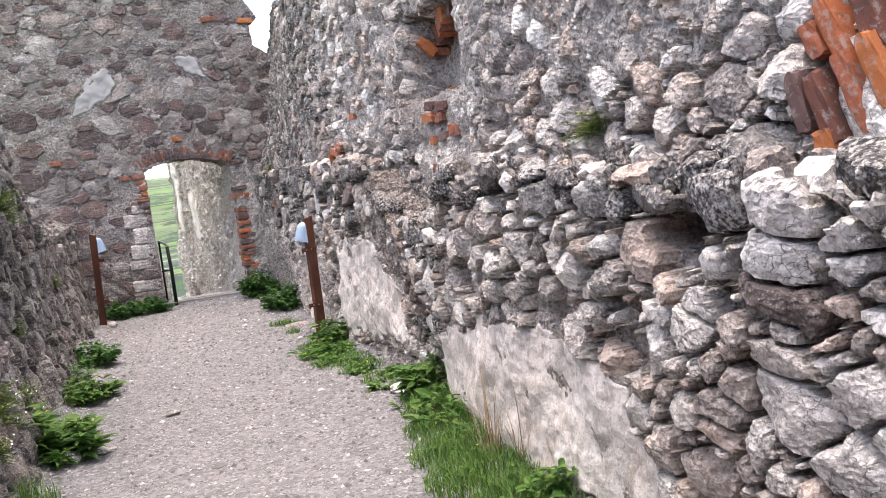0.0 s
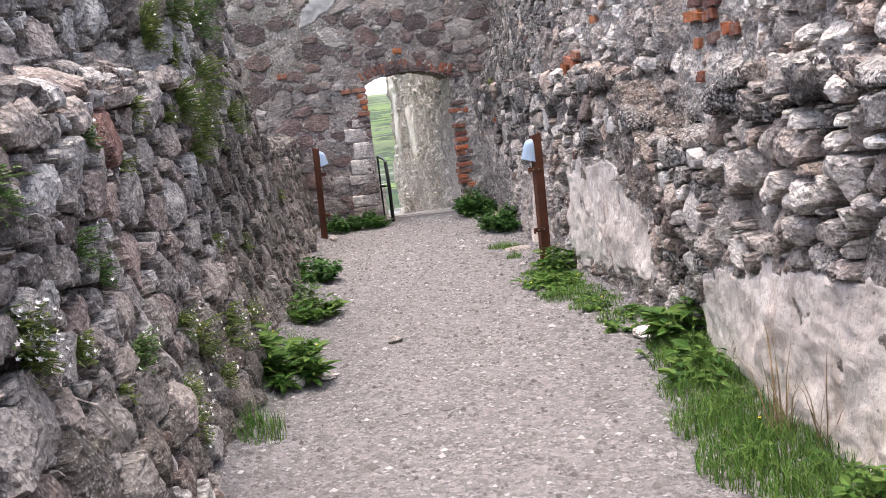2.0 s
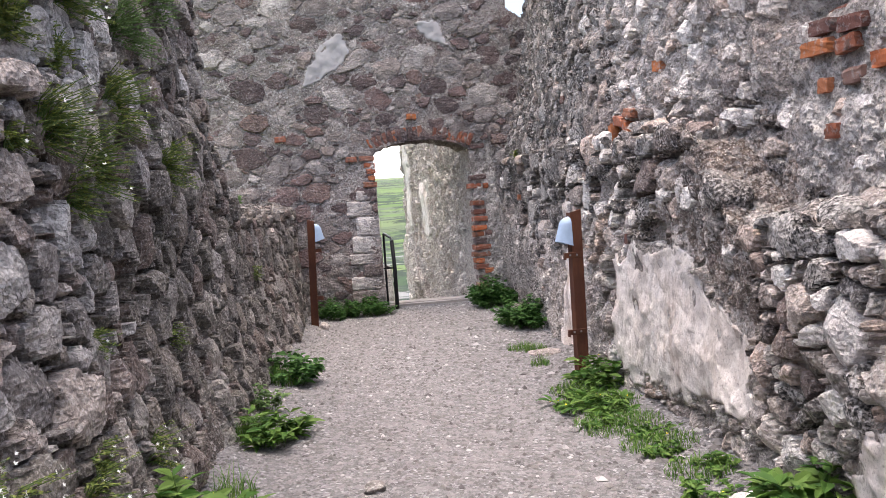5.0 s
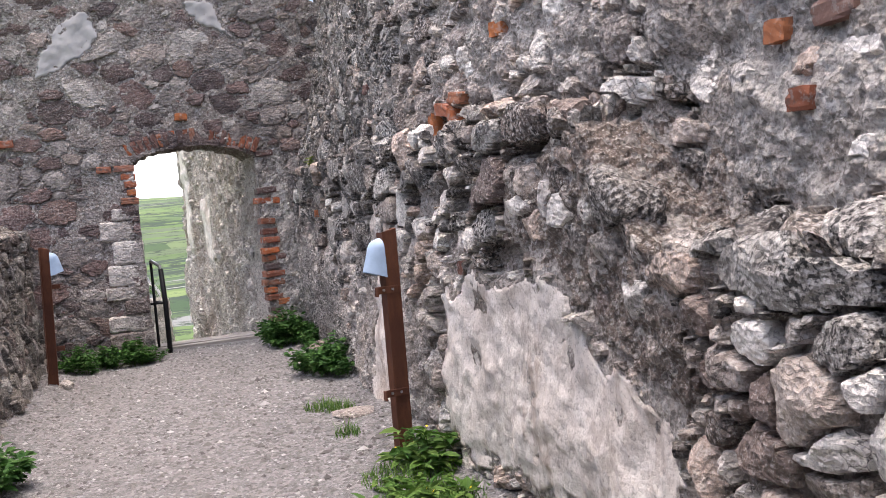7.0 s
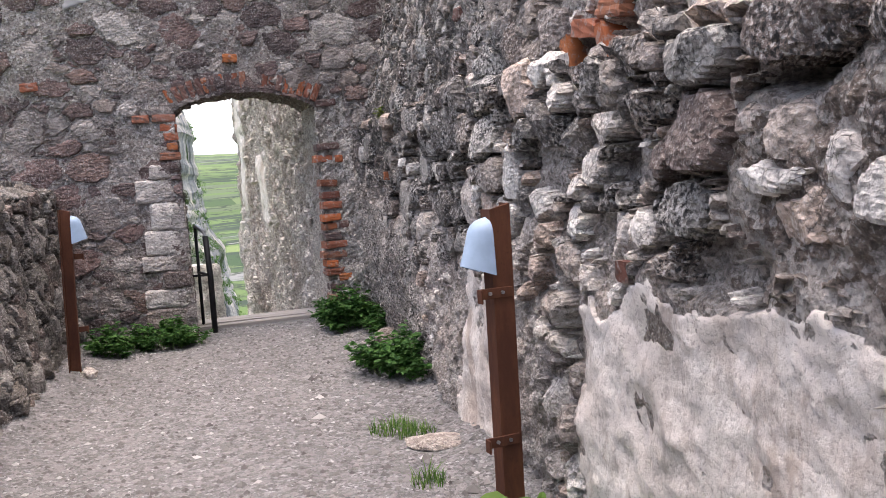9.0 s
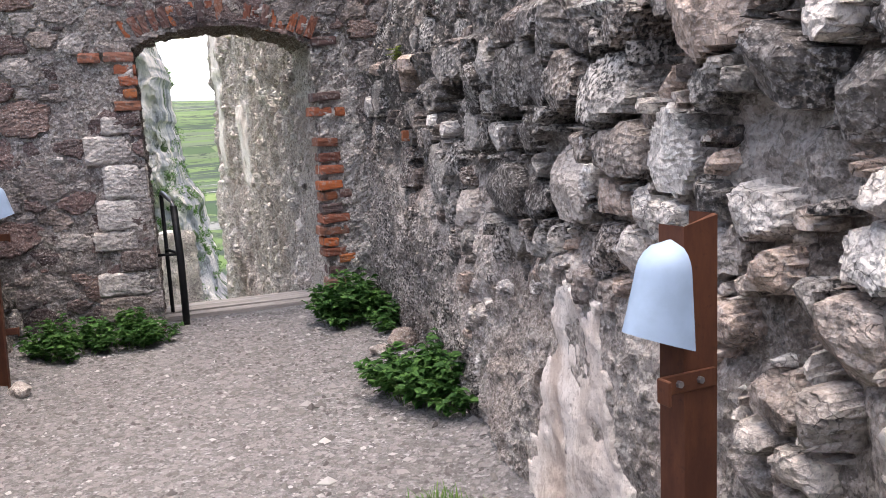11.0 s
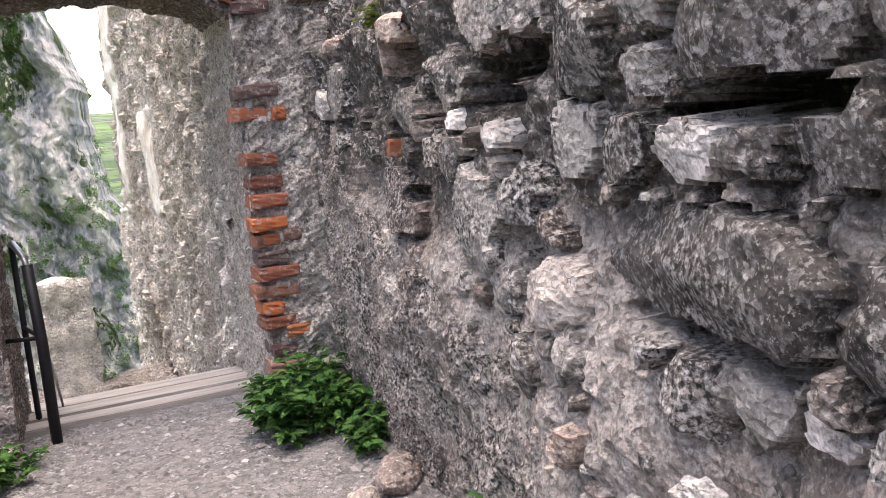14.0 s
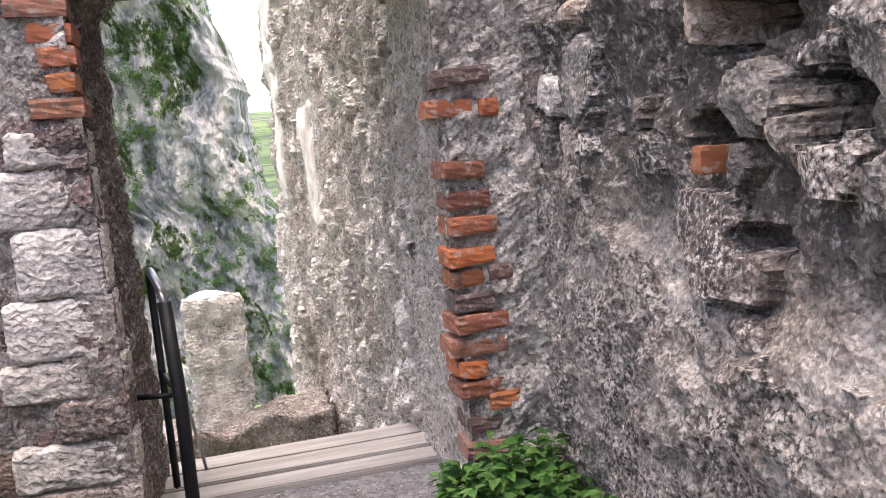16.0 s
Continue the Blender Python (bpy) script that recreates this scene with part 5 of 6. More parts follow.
# large squared blocks of the left jamb
def quoin(x0, x1, z0, z1, mat, seed):
    bm = bmesh.new()
    bmesh.ops.create_cube(bm, size=1)
    bmesh.ops.subdivide_edges(bm, edges=bm.edges[:], cuts=11, use_grid_fill=True)
    for vv in bm.verts:
        n = vv.co.normalized()
        rim = max(0.0, sum(abs(c) > 0.49 for c in vv.co) - 1)
        vv.co = Vector((vv.co.x * (x1 - x0), vv.co.y * 0.2, vv.co.z * (z1 - z0))) - n * 0.01 * rim + n * 0.012 * noise.fractal(vv.co * 9 + Vector((seed, 0, 0)), 0.8, 2.0, 4)
    me = bpy.data.meshes.new("stone")
    bm.to_mesh(me)
    bm.free()
    me.materials.append(mat)
    for p in me.polygons:
        p.use_smooth = True
    ob = new("stone", me)
    ob.parent = end.wall
    ob.matrix_world = pose((x0 + x1) / 2, front((x0 + x1) / 2) + 0.078, (z0 + z1) / 2)


for i, (x0, x1, z0, z1, mat) in enumerate(((1.5, 1.875, 1.19, 1.385, M_STONE_Q), (1.6, 1.885, 0.955, 1.185, M_STONE_Q), (1.54, 1.89, 0.74, 0.95, M_STONE_Q), (1.5, 1.9, 0.6, 0.735, M_STONE_Q), (1.66, 1.895, 0.45, 0.595, M_STONE_BR), (1.5, 1.9, 0.285, 0.445, M_STONE_Q), (1.62, 1.875, 1.39, 1.51, M_STONE_Q), (1.5, 1.9, 0.1, 0.28, M_STONE_B))):
    quoin(x0, x1, z0, z1, mat, i * 3.7)
# segmental arch
count = 21
for i in range(count):
    t = (i + 0.5) / count
    x = 1.84 + 1.2 * t
    z = 1.99 - 0.01 * t + 0.13 * (1 - (2 * t - 1) ** 2)
    lean = math.degrees(math.atan2(0.6 * (2 * t - 1), 1.26)) * 1.1
    brick(end.wall, (x + 0.07 * math.sin(radians(lean)), front(x) + 0.085 + lot.uniform(-0.012, 0.014), z + 0.072), (0.054, 0.2, lot.uniform(0.13, 0.16)), (0, lean + lot.uniform(-3, 3), 0))
# brick lying in the notch's edge and stray bricks of the end wall
for x, z, l in ((3.5, 3.97, 0.22), (3.0, 4.02, 0.2), (0.75, 2.2, 0.14), (2.35, 2.38, 0.12)):
    brick(end.wall, (x, front(x) + 0.03, z), (l, 0.14, 0.07), (0, lot.uniform(-6, 6), 0))


def wall_brick(a, z, size, turn=(0, 0, 0), lift=0.0):
    p, n = right.on(a, z, lift)
    yaw = math.degrees(math.atan2(n.y, n.x)) + 180
    brick(right.wall, p, size, (turn[0], turn[1], yaw + turn[2]))


# slanting bricks of a broken vault springing
for a, z, tilt, l in ((1.515, 1.46, -12, 0.17), (1.445, 1.44, -20, 0.2), (1.4, 1.6, -22, 0.26), (1.345, 1.46, -22, 0.22), (1.3, 1.63, -18, 0.16), (1.475, 1.61, -25, 0.1), (1.43, 1.34, -15, 0.08), (1.27, 1.5, -20, 0.2)):
    wall_brick(a, z, (0.16, 0.052, l), (tilt, 0, 0), -0.025)
# brickwork of the blocked niche
for a, z, l in ((4.68, 1.67, 0.13), (4.83, 1.69, 0.13), (5.05, 1.79, 0.14), (5.27, 1.81, 0.22), (5.02, 1.87, 0.18), (5.22, 1.88, 0.16), (5.02, 1.95, 0.2), (5.24, 1.95, 0.18), (5.21, 1.65, 0.08), (5.02, 1.66, 0.14), (5.1, 1.45, 0.08), (5.48, 2.38, 0.2), (5.5, 2.3, 0.16)):
    wall_brick(a, z, (0.14, l, 0.062), (lot.uniform(-5, 5), 0, 0), -0.03)
for i in range(9):
    t = i / 8
    wall_brick(4.6 + 0.95 * t, 2.34 + 0.2 * math.sin(math.pi * t), (0.22, 0.07, 0.16), (-(t - 0.5) * 90, 0, 0), 0.02)
# small brick-lined hole and single bricks
for a, z, tilt, sz in ((7.22, 1.67, 70, 0.16), (7.36, 1.75, 10, 0.2), (7.5, 1.68, 80, 0.14), (7.2, 1.78, 8, 0.18)):
    wall_brick(a, z, (0.16, sz, 0.06), (tilt, 0, 0), -0.045)
for a, z, l in ((6.7, 2.0, 0.12), (8.9, 2.1, 0.14), (10.95, 1.3, 0.05), (6.9, 0.98, 0.09), (3.4, 1.9, 0.1)):
    wall_brick(a, z, (0.1, l, 0.062), (lot.uniform(-8, 8), 0, 0), -0.028)


# ---------- lamp posts ----------
def tube(bm, path, r, sides=8):
    rings = []
    for i, p in enumerate(path):
        p = Vector(p)
        d = (Vector(path[min(i + 1, len(path) - 1)]) - Vector(path[max(i - 1, 0)])).normalized()
        u = d.orthogonal().normalized()
        w_ = d.cross(u)
        rad = r[i] if isinstance(r, (list, tuple)) else r
        rings.append([bm.verts.new(p + (u * math.cos(6.2832 * k / sides) + w_ * math.sin(6.2832 * k / sides)) * rad) for k in range(sides)])
    for a, b in zip(rings[:-1], rings[1:]):
        for k in range(sides):
            bm.faces.new((a[k], a[(k + 1) % sides], b[(k + 1) % sides], b[k]))
    bm.faces.new(rings[0][::-1])
    bm.faces.new(rings[-1])


def box(bm, lo, hi, m=None):
    c = [(a + b) / 2 for a, b in zip(lo, hi)]
    s = [b - a for a, b in zip(lo, hi)]
    bmesh.ops.create_cube(bm, size=1, matrix=(m or Matrix()) @ Matrix.Translation(c) @ Matrix.Diagonal((*s, 1)))


def lamp_post(place, turn, lean, label, height=1.2):
    """A rusted steel channel with a sheet-metal hood lamp and two clips; the hood faces the local -x."""
    thing = new("post_lamp")
    thing.matrix_world = pose(*place, lean[0], lean[1], turn)
    outline = [(-0.04, -0.035), (0.04, -0.035), (0.04, 0.035), (0.034, 0.035), (0.034, -0.029), (-0.034, -0.029), (-0.034, 0.035), (-0.04, 0.035)]
    bm = bmesh.new()
    bot = [bm.verts.new((x, y, -0.1)) for x, y in outline]
    top = [bm.verts.new((x, y, height - 0.03 + 0.012 * math.sin(x * 60))) for x, y in outline]
    for i in range(8):
        j = (i + 1) % 8
        bm.faces.new((bot[i], bot[j], top[j], top[i]))
    for quad in ((1, 2, 3, 4), (0, 1, 4, 5), (0, 5, 6, 7)):
        bm.faces.new([top[k] for k in quad])
    post = part("post", bm, M_RUST, thing, "rusted steel channel")
    # hood: a half bell of sheet metal, domed on top, flaring downwards
    bm = bmesh.new()
    for shell in (0.0, 0.003):
        rings = []
        for i in range(15):
            t = i / 14
            z = height - 0.065 - 0.165 * t
            r = (0.052 * math.sqrt(max(0.0, 1 - (1 - min(t / 0.3, 1)) ** 2)) + 0.0) * (1 + 0.25 * t) + 0.002 - shell
            reach = r * (1.0 + 0.55 * t)
            ring = []
            for k in range(17):
                a = math.pi * k / 16
                drop = 0.035 * (1 - math.sin(a)) * t * t
                ring.append(bm.verts.new((-0.041 - reach * math.sin(a), r * math.cos(a) + 0.0, z - drop)))
            rings.append(ring)
        for a, b in zip(rings[:-1], rings[1:]):
            for k in range(16):
                f = (a[k], a[k + 1], b[k + 1], b[k])
                bm.faces.new(f if shell == 0 else f[::-1])
    hood = part("hood", bm, M_HOOD, thing, "pale blue sheet-metal lamp hood")
    for p in hood.data.polygons:
        p.use_smooth = True
    bm = bmesh.new()
    tube(bm, [(-0.039, 0, height - 0.13), (-0.062, 0, height - 0.16), (-0.066, 0, height - 0.19)], 0.018)
    part("lamp_socket", bm, M_BLACK, thing)
    for z in (0.86, 0.33):
        bm = bmesh.new()
        box(bm, (-0.1, -0.042, z - 0.02), (0.03, -0.0355, z + 0.018))
        box(bm, (-0.106, -0.07, z - 0.03), (-0.098, -0.0355, z + 0.018))
        bmesh.ops.bevel(bm, geom=bm.edges[:], offset=0.002, segments=1, affect="EDGES")
        clip = part("clip", bm, M_RUST, thing)
        for bx in (-0.06, -0.01):
            bm = bmesh.new()
            tube(bm, [(bx, -0.041, z), (bx, -0.05, z)], 0.007, 6)
            part("bolt", bm, M_STEEL, clip)
    return tagged(thing, label, "lamp", group="path lamps")


lamp_post((2.73, 7.55, 0.0), 4, (0, 0), "rusty steel post with pale blue hood lamp by plastered wall", 1.19)
lamp_post((0.99, 11.3, 0.0), 180, (0, -1.5), "rusty steel post with pale blue hood lamp beside low wall", 1.22)

# ---------- threshold and railing ----------
tread = new("wooden_threshold")
for i, (y0, y1, z) in enumerate(((12.63, 12.76, 0.03), (12.78, 12.93, 0.035), (12.95, 13.1, 0.03))):
    b2 = bmesh.new()
    box(b2, (1.9, y0, z - 0.045), (3.12, y1, z))
    bmesh.ops.bevel(b2, geom=b2.edges[:], offset=0.006, segments=2, affect="EDGES")
    part("plank", b2, M_WOOD, tread)
tagged(tread, "weathered grey plank step at the foot of the doorway", "step")
rail = new("iron_railing")
for nm, pts, r, mat in (("post", [(2.01, 12.45, -0.05), (2.01, 12.46, 0.5), (1.995, 12.48, 0.87)], 0.026, M_BLACK), ("post", [(1.935, 12.8, -0.3), (1.93, 12.8, 0.95)], 0.015, M_BLACK),
                        ("handrail", [(1.995, 12.475, 0.84), (1.99, 12.5, 0.9), (1.935, 12.78, 0.95), (1.93, 12.8, 0.94)], 0.017, M_STEEL),
                        ("crossbar", [(1.86, 12.5, 0.52), (2.01, 12.46, 0.52), (1.93, 12.8, 0.52)], 0.011, M_BLACK), ("chain_rod", [(2.0, 12.5, 0.6), (2.03, 12.75, 0.3), (2.06, 13.05, -0.1)], 0.007, M_STEEL)):
    bm = bmesh.new()
    tube(bm, pts, r, 10)
    ob = part(nm, bm, mat, rail)
    for p in ob.data.polygons:
        p.use_smooth = True
rail.location.x = 0.045
tagged(rail, "slim black iron railing with a worn handrail in the doorway", "railing")

# ---------- outside the doorway ----------
ys = np.arange(12.78, 16.9, 0.02)
zs = np.arange(-2.2, 3.3, 0.02)
YY, ZZ = np.meshgrid(ys, zs, indexing="ij")
XX = np.interp(YY, [12.7, 13.1, 16.9], [3.1, 3.05, 2.88]) - 0.06 * np.clip((YY - 16.0) / 0.06, 0, 1) + 0.05 * np.clip((YY - 14.3) / 0.1, 0, 1) * np.clip((15.9 - YY) / 0.1, 0, 1)
outer = Masonry("wall_tower", np.stack([XX, YY, ZZ], -1), YY, (-1, 0, 0), (1.2, 0, 0), 61, M_MORTAR_T, M_STONE_Q, size=0.045, proud=0.02, flat=1.2, keep=0.42, joint=0.01, lumps=0.06, streak=0.05, body=1,
                mortar=lambda a, z: 0.016 + 0 * a, wob=0.05, pick=lambda a, z: -1.5 < z < 6, sheets=[([(16.08, 0.95), (16.05, 3.4), (16.5, 3.4), (16.45, 0.9)], 0.012, M_PLASTER, "pale render strip"), ([(15.2, 0.75), (15.25, 1.75), (15.75, 1.7), (15.7, 0.8)], 0.01, M_PLASTER, "pale render remnant")],
                label="tall outer wall of streaked pale mortar and rubble")


def ruin_block(name, x0, x1, y0, y1, z0, z1, seed, mat, label, cat):
    bm = bmesh.new()
    box(bm, (x0, y0, z0), (x1, y1, z1))
    bmesh.ops.subdivide_edges(bm, edges=bm.edges[:], cuts=40, use_grid_fill=True)
    for vv in bm.verts:
        n = noise.fractal(vv.co * 3 + Vector((seed, 0, 0)), 1.0, 2.0, 5)
        top = max(0.0, (vv.co.z - (z0 + z1) / 2) / (z1 - z0) * 2)
        m = noise.fractal(vv.co * 14 + Vector((0, seed, 0)), 0.8, 2.0, 3)
        vv.co += Vector((n * 0.03 + m * 0.025, noise.noise(vv.co * 4 + Vector((0, seed, 0))) * 0.03 + m * 0.02, (noise.noise(Vector((vv.co.x * 3, vv.co.y * 3, seed))) * 0.1 * top)))
    me = bpy.data.meshes.new(name)
    bm.to_mesh(me)
    bm.free()
    me.materials.append(mat)
    me.polygons.foreach_set("use_smooth", [True] * len(me.polygons))
    return tagged(new(name, me), label, cat, kind="structure")


ruin_block("pillar_ruin", 1.97, 2.38, 15.5, 15.95, -2.5, 0.3, 3.0, M_STONE_W, "broken pale masonry pillar standing beyond the doorway", "wall")
ruin_block("parapet", 1.7, 2.95, 15.3, 15.85, -2.5, -0.6, 8.0, M_MORTAR_B, "low rubble parapet below the outer wall", "wall")

# steps leading down outside
stair = new("stone_stairs")
for i in range(5):
    bm = bmesh.new()
    box(bm, (1.9, 13.1 + 0.3 * i, -1.4), (3.1, 13.42 + 0.3 * i, -0.18 * (i + 1)))
    bmesh.ops.bevel(bm, geom=bm.edges[:], offset=0.012, segments=1, affect="EDGES")
    part("step", bm, M_MORTAR_B, stair)
tagged(stair, "worn stone steps going down outside the doorway", "stairs", kind="structure")

# ---------- valley, cliff and distance ----------
radii = np.concatenate([[0, 8, 16], np.geomspace(24, 4600, 46)])
angs = np.linspace(0, 2 * math.pi, 97)[:-1]
RR, TT = np.meshgrid(radii, angs, indexing="ij")
VX, VY = 2 + RR * np.sin(TT), 6 + RR * np.cos(TT)
VZ = np.interp(RR, [0, 16, 60, 140, 600, 1700, 3200, 4600], [-1.6, -2.6, -30, -90, -110, -60, 110, 190]) + np.clip(RR / 200, 0, 6) * 3 * fbm(VX, VY, 300, 9, 3)
nr, na = RR.shape
vid = np.arange(nr * na).reshape(nr, na)
nxt = np.roll(vid, -1, axis=1)
q = np.stack([vid[:-1], vid[1:], nxt[1:], nxt[:-1]], -1).reshape(-1, 4)
tagged(mesh_object("ground", np.stack([VX, VY, VZ], -1).reshape(-1, 3).tolist(), q.tolist(), M_VALLEY), "green valley floor with fields far below", "ground", kind="structure")

cu = np.linspace(-48, 0, 210)
cv = np.linspace(-60, 62, 300)
CU, CV = np.meshgrid(cu, cv, indexing="ij")
edge_x = np.interp(CV, [-60, -30, -18, 0, 12, 25, 62], [23.0, 19.0, 16.5, 12.2, 9.8, 7.4, -1.0]) + 2.2 * fbm(CV, 0 * CV, 9, 12, 5, 0.6)
CXX = edge_x + CU
CYY = 150 - 0.2 * CU + 9 * fbm(CU + 0.25 * CV, CV * 0.35, 14, 5, 6, 0.55) + np.clip((CU + 5) / 5, 0, 1) ** 2 * 25 + 2.5 * fbm(CU, CV * 0.6, 3, 6, 5, 0.6)
nr, na = CU.shape
vid = np.arange(nr * na).reshape(nr, na)
q = np.stack([vid[:-1, :-1], vid[1:, :-1], vid[1:, 1:], vid[:-1, 1:]], -1).reshape(-1, 4)
tagged(mesh_object("cliff", np.stack([CXX, CYY, CV], -1).reshape(-1, 3).tolist(), q.tolist(), M_CLIFF), "towering grey limestone cliff with green ledges across the gorge", "cliff", kind="structure")


def leaf_cloud(name, centres, radii_, count, size, mat, parent=None, squash=0.7, seed=1):
    """Many small leaves round several centres, in one mesh."""
    g = np.random.default_rng(seed)
    c = np.repeat(np.asarray(centres, float), count, 0)
    r = np.repeat(np.asarray(radii_, float), count)
    d = g.normal(size=(len(c), 3))
    d /= np.linalg.norm(d, axis=1, keepdims=True)
    p = c + d * (r * g.random(len(c)) ** 0.4)[:, None] * np.array([1, 1, squash])
    a = g.normal(size=(len(c), 3))
    a /= np.linalg.norm(a, axis=1, keepdims=True)
    b = np.cross(a, g.normal(size=(len(c), 3)))
    b /= np.linalg.norm(b, axis=1, keepdims=True)
    s = (size * (0.5 + g.random(len(c))))[:, None]
    v = np.stack([p - a * s, p + b * s * 0.5, p + a * s, p - b * s * 0.5], 1).reshape(-1, 3)
    f = np.arange(len(v)).reshape(-1, 4)
    return mesh_object(name, v.tolist(), f.tolist(), mat, parent, False)


g = np.random.default_rng(3)
spots, sizes = [], []
for _ in range(2600):
    i, j = g.integers(4, nr - 1), g.integers(5, na - 5)
    m_ = fbm(np.array([CXX[i, j]]), np.array([CV[i, j] * 0.6]), 8, 21, 4, 0.6)[0]
    if m_ > 0.12:
        spots.append((CXX[i, j], CYY[i, j] - 0.3, CV[i, j]))
        sizes.append(g.uniform(0.5, 1.5))
tagged(leaf_cloud("cliff_bushes", spots, sizes, 75, 0.15, M_BUSH, None, 0.8, 7), "green bushes clinging to the ledges of the cliff", "bushes", kind="stuff")

bm = bmesh.new()
prev = None
for i in range(80):
    t = i / 79
    ang = radians(-60 + 120 * t)
    x, y = 4700 * math.sin(ang), 4700 * math.cos(ang)
    zt = 900 + 420 * noise.fractal(Vector((t * 9, 0, 0)), 1.0, 2.0, 5)
    col = [bm.verts.new((x, y, z)) for z in (-150, 300, zt)]
    if prev:
        for k in range(2):
            bm.faces.new((prev[k], col[k], col[k + 1], prev[k + 1]))
    prev = col
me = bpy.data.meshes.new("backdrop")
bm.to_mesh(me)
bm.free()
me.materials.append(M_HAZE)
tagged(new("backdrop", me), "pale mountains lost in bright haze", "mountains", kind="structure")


# ---------- plants ----------
def leaves_mesh(g, p, d, size, width, fold=0.25):
    """Leaves at p, pointing along d: each a folded pointed blade of six points."""
    n = len(p)
    d = d / (np.linalg.norm(d, axis=1, keepdims=True) + 1e-9)
    up = np.tile([0.0, 0.0, 1.0], (n, 1)) + 0.3 * g.normal(size=(n, 3))
    s = np.cross(d, up)
    s /= np.linalg.norm(s, axis=1, keepdims=True) + 1e-9
    nn = np.cross(s, d)
    L = size[:, None]
    W = L * width
    m1, m2 = p + d * L * 0.35 - nn * W * 0.1, p + d * L * 0.72 - nn * W * 0.2
    v = np.stack([p, m1 + s * W * 0.5 + nn * W * fold, m2 + s * W * 0.36 + nn * W * fold * 0.5, p + d * L - nn * W * 0.5, m2 - s * W * 0.36 + nn * W * fold * 0.5, m1 - s * W * 0.5 + nn * W * fold, m1, m2], 1)
    f = np.array([(0, 6, 1), (1, 6, 7, 2), (2, 7, 3), (0, 5, 6), (5, 4, 7, 6), (4, 3, 7)], dtype=object)
    faces = []
    for i in range(n):
        o = 8 * i
        faces += [tuple(o + k for k in t) for t in f]
    return v.reshape(-1, 3), faces


def stems_mesh(parts_, r):
    bm = bmesh.new()
    for a, b, c in parts_:
        tube(bm, [a, b, c], [r, r * 0.8, r * 0.4], 4)
    return bm


def weed(x, y, r, h, n, label, leaf=0.05, width=0.6, mat=M_NETTLE, seed=1, flowers=0, fmat=None, z0=None, out=None, category="weed"):
    """A leafy clump: stems that spread from the foot, leaves in whorls on them. out: the way a wall plant leans."""
    g = np.random.default_rng(seed)
    thing = new(category.replace(" ", "_"))
    zb = float(ground_z(x, y)) if z0 is None else z0
    thing.matrix_world = pose(x, y, zb)
    stems, P_, D_, tips = [], [], [], []
    for _ in range(n):
        a, rr = g.random() * 6.283, r * math.sqrt(g.random())
        foot = Vector((math.cos(a) * rr * 0.75, math.sin(a) * rr * 0.75, -0.02))
        hh = h * (0.45 + 0.55 * g.random()) * (1 - 0.45 * (rr / r) ** 2)
        lean = Vector((math.cos(a), math.sin(a), 0)) * rr * 0.5 + Vector((g.normal(), g.normal(), 0)) * 0.02
        if out is not None:
            o = Vector(out)
            foot = Vector((0, (g.random() - 0.5) * 2 * r * 0.6, (g.random() - 0.5) * r * 0.5)) - o * 0.02
            lean = o * h * (0.4 + 0.6 * g.random()) + Vector((0, g.normal() * r * 0.6, 0))
            hh = h * (g.random() * 1.3 - 0.55)
        tip = foot + lean + Vector((0, 0, hh))
        midp = foot + lean * 0.35 + Vector((0, 0, hh * 0.6 + (0.02 if out is not None else 0)))
        stems.append((foot, midp, tip))
        tips.append(tip)
        k = max(6, int(9 * h / 0.3))
        for i in range(k):
            t = 0.25 + 0.75 * (i + g.random()) / k
            q_ = foot.lerp(midp, t * 2) if t < 0.5 else midp.lerp(tip, t * 2 - 1)
            for s_ in range(2):
                b = g.random() * 6.283
                P_.append(q_)
                D_.append((math.cos(b), math.sin(b), 0.35 - 0.5 * g.random() + 0.2 * t))
    tagged(part("stem", stems_mesh(stems, 0.0025), M_STEM, thing), kind="stuff")
    P_, D_ = np.array(P_), np.array(D_)
    v, f = leaves_mesh(g, P_, D_, leaf * (0.55 + 0.7 * g.random(len(P_))), width)
    ob = tagged(mesh_object("foliage", v.tolist(), f, mat, None, False), kind="stuff")
    ob.parent = thing
    for i in range(flowers):
        tip = tips[int(g.integers(0, len(tips)))] + Vector((g.normal() * 0.015, g.normal() * 0.015, 0.012))
        bm = bmesh.new()
        c = bm.verts.new(tip)
        rim = []
        for k in range(10):
            rad = 0.0085 if k % 2 == 0 else 0.004
            rim.append(bm.verts.new(tip + Vector((rad * math.cos(k * 0.6283), rad * math.sin(k * 0.6283), 0.003 * (k % 2 == 0) + g.normal() * 0.001))))
        for k in range(10):
            bm.faces.new((c, rim[k], rim[(k + 1) % 10]))
        bmesh.ops.rotate(bm, cent=tip, matrix=Euler((g.normal() * 0.5, (0.9 if out is not None else 0) + g.normal() * 0.5, 0)).to_matrix(), verts=bm.verts[:])
        part("flower", bm, fmat or M_WHITE, thing)
    return tagged(thing, label, category)


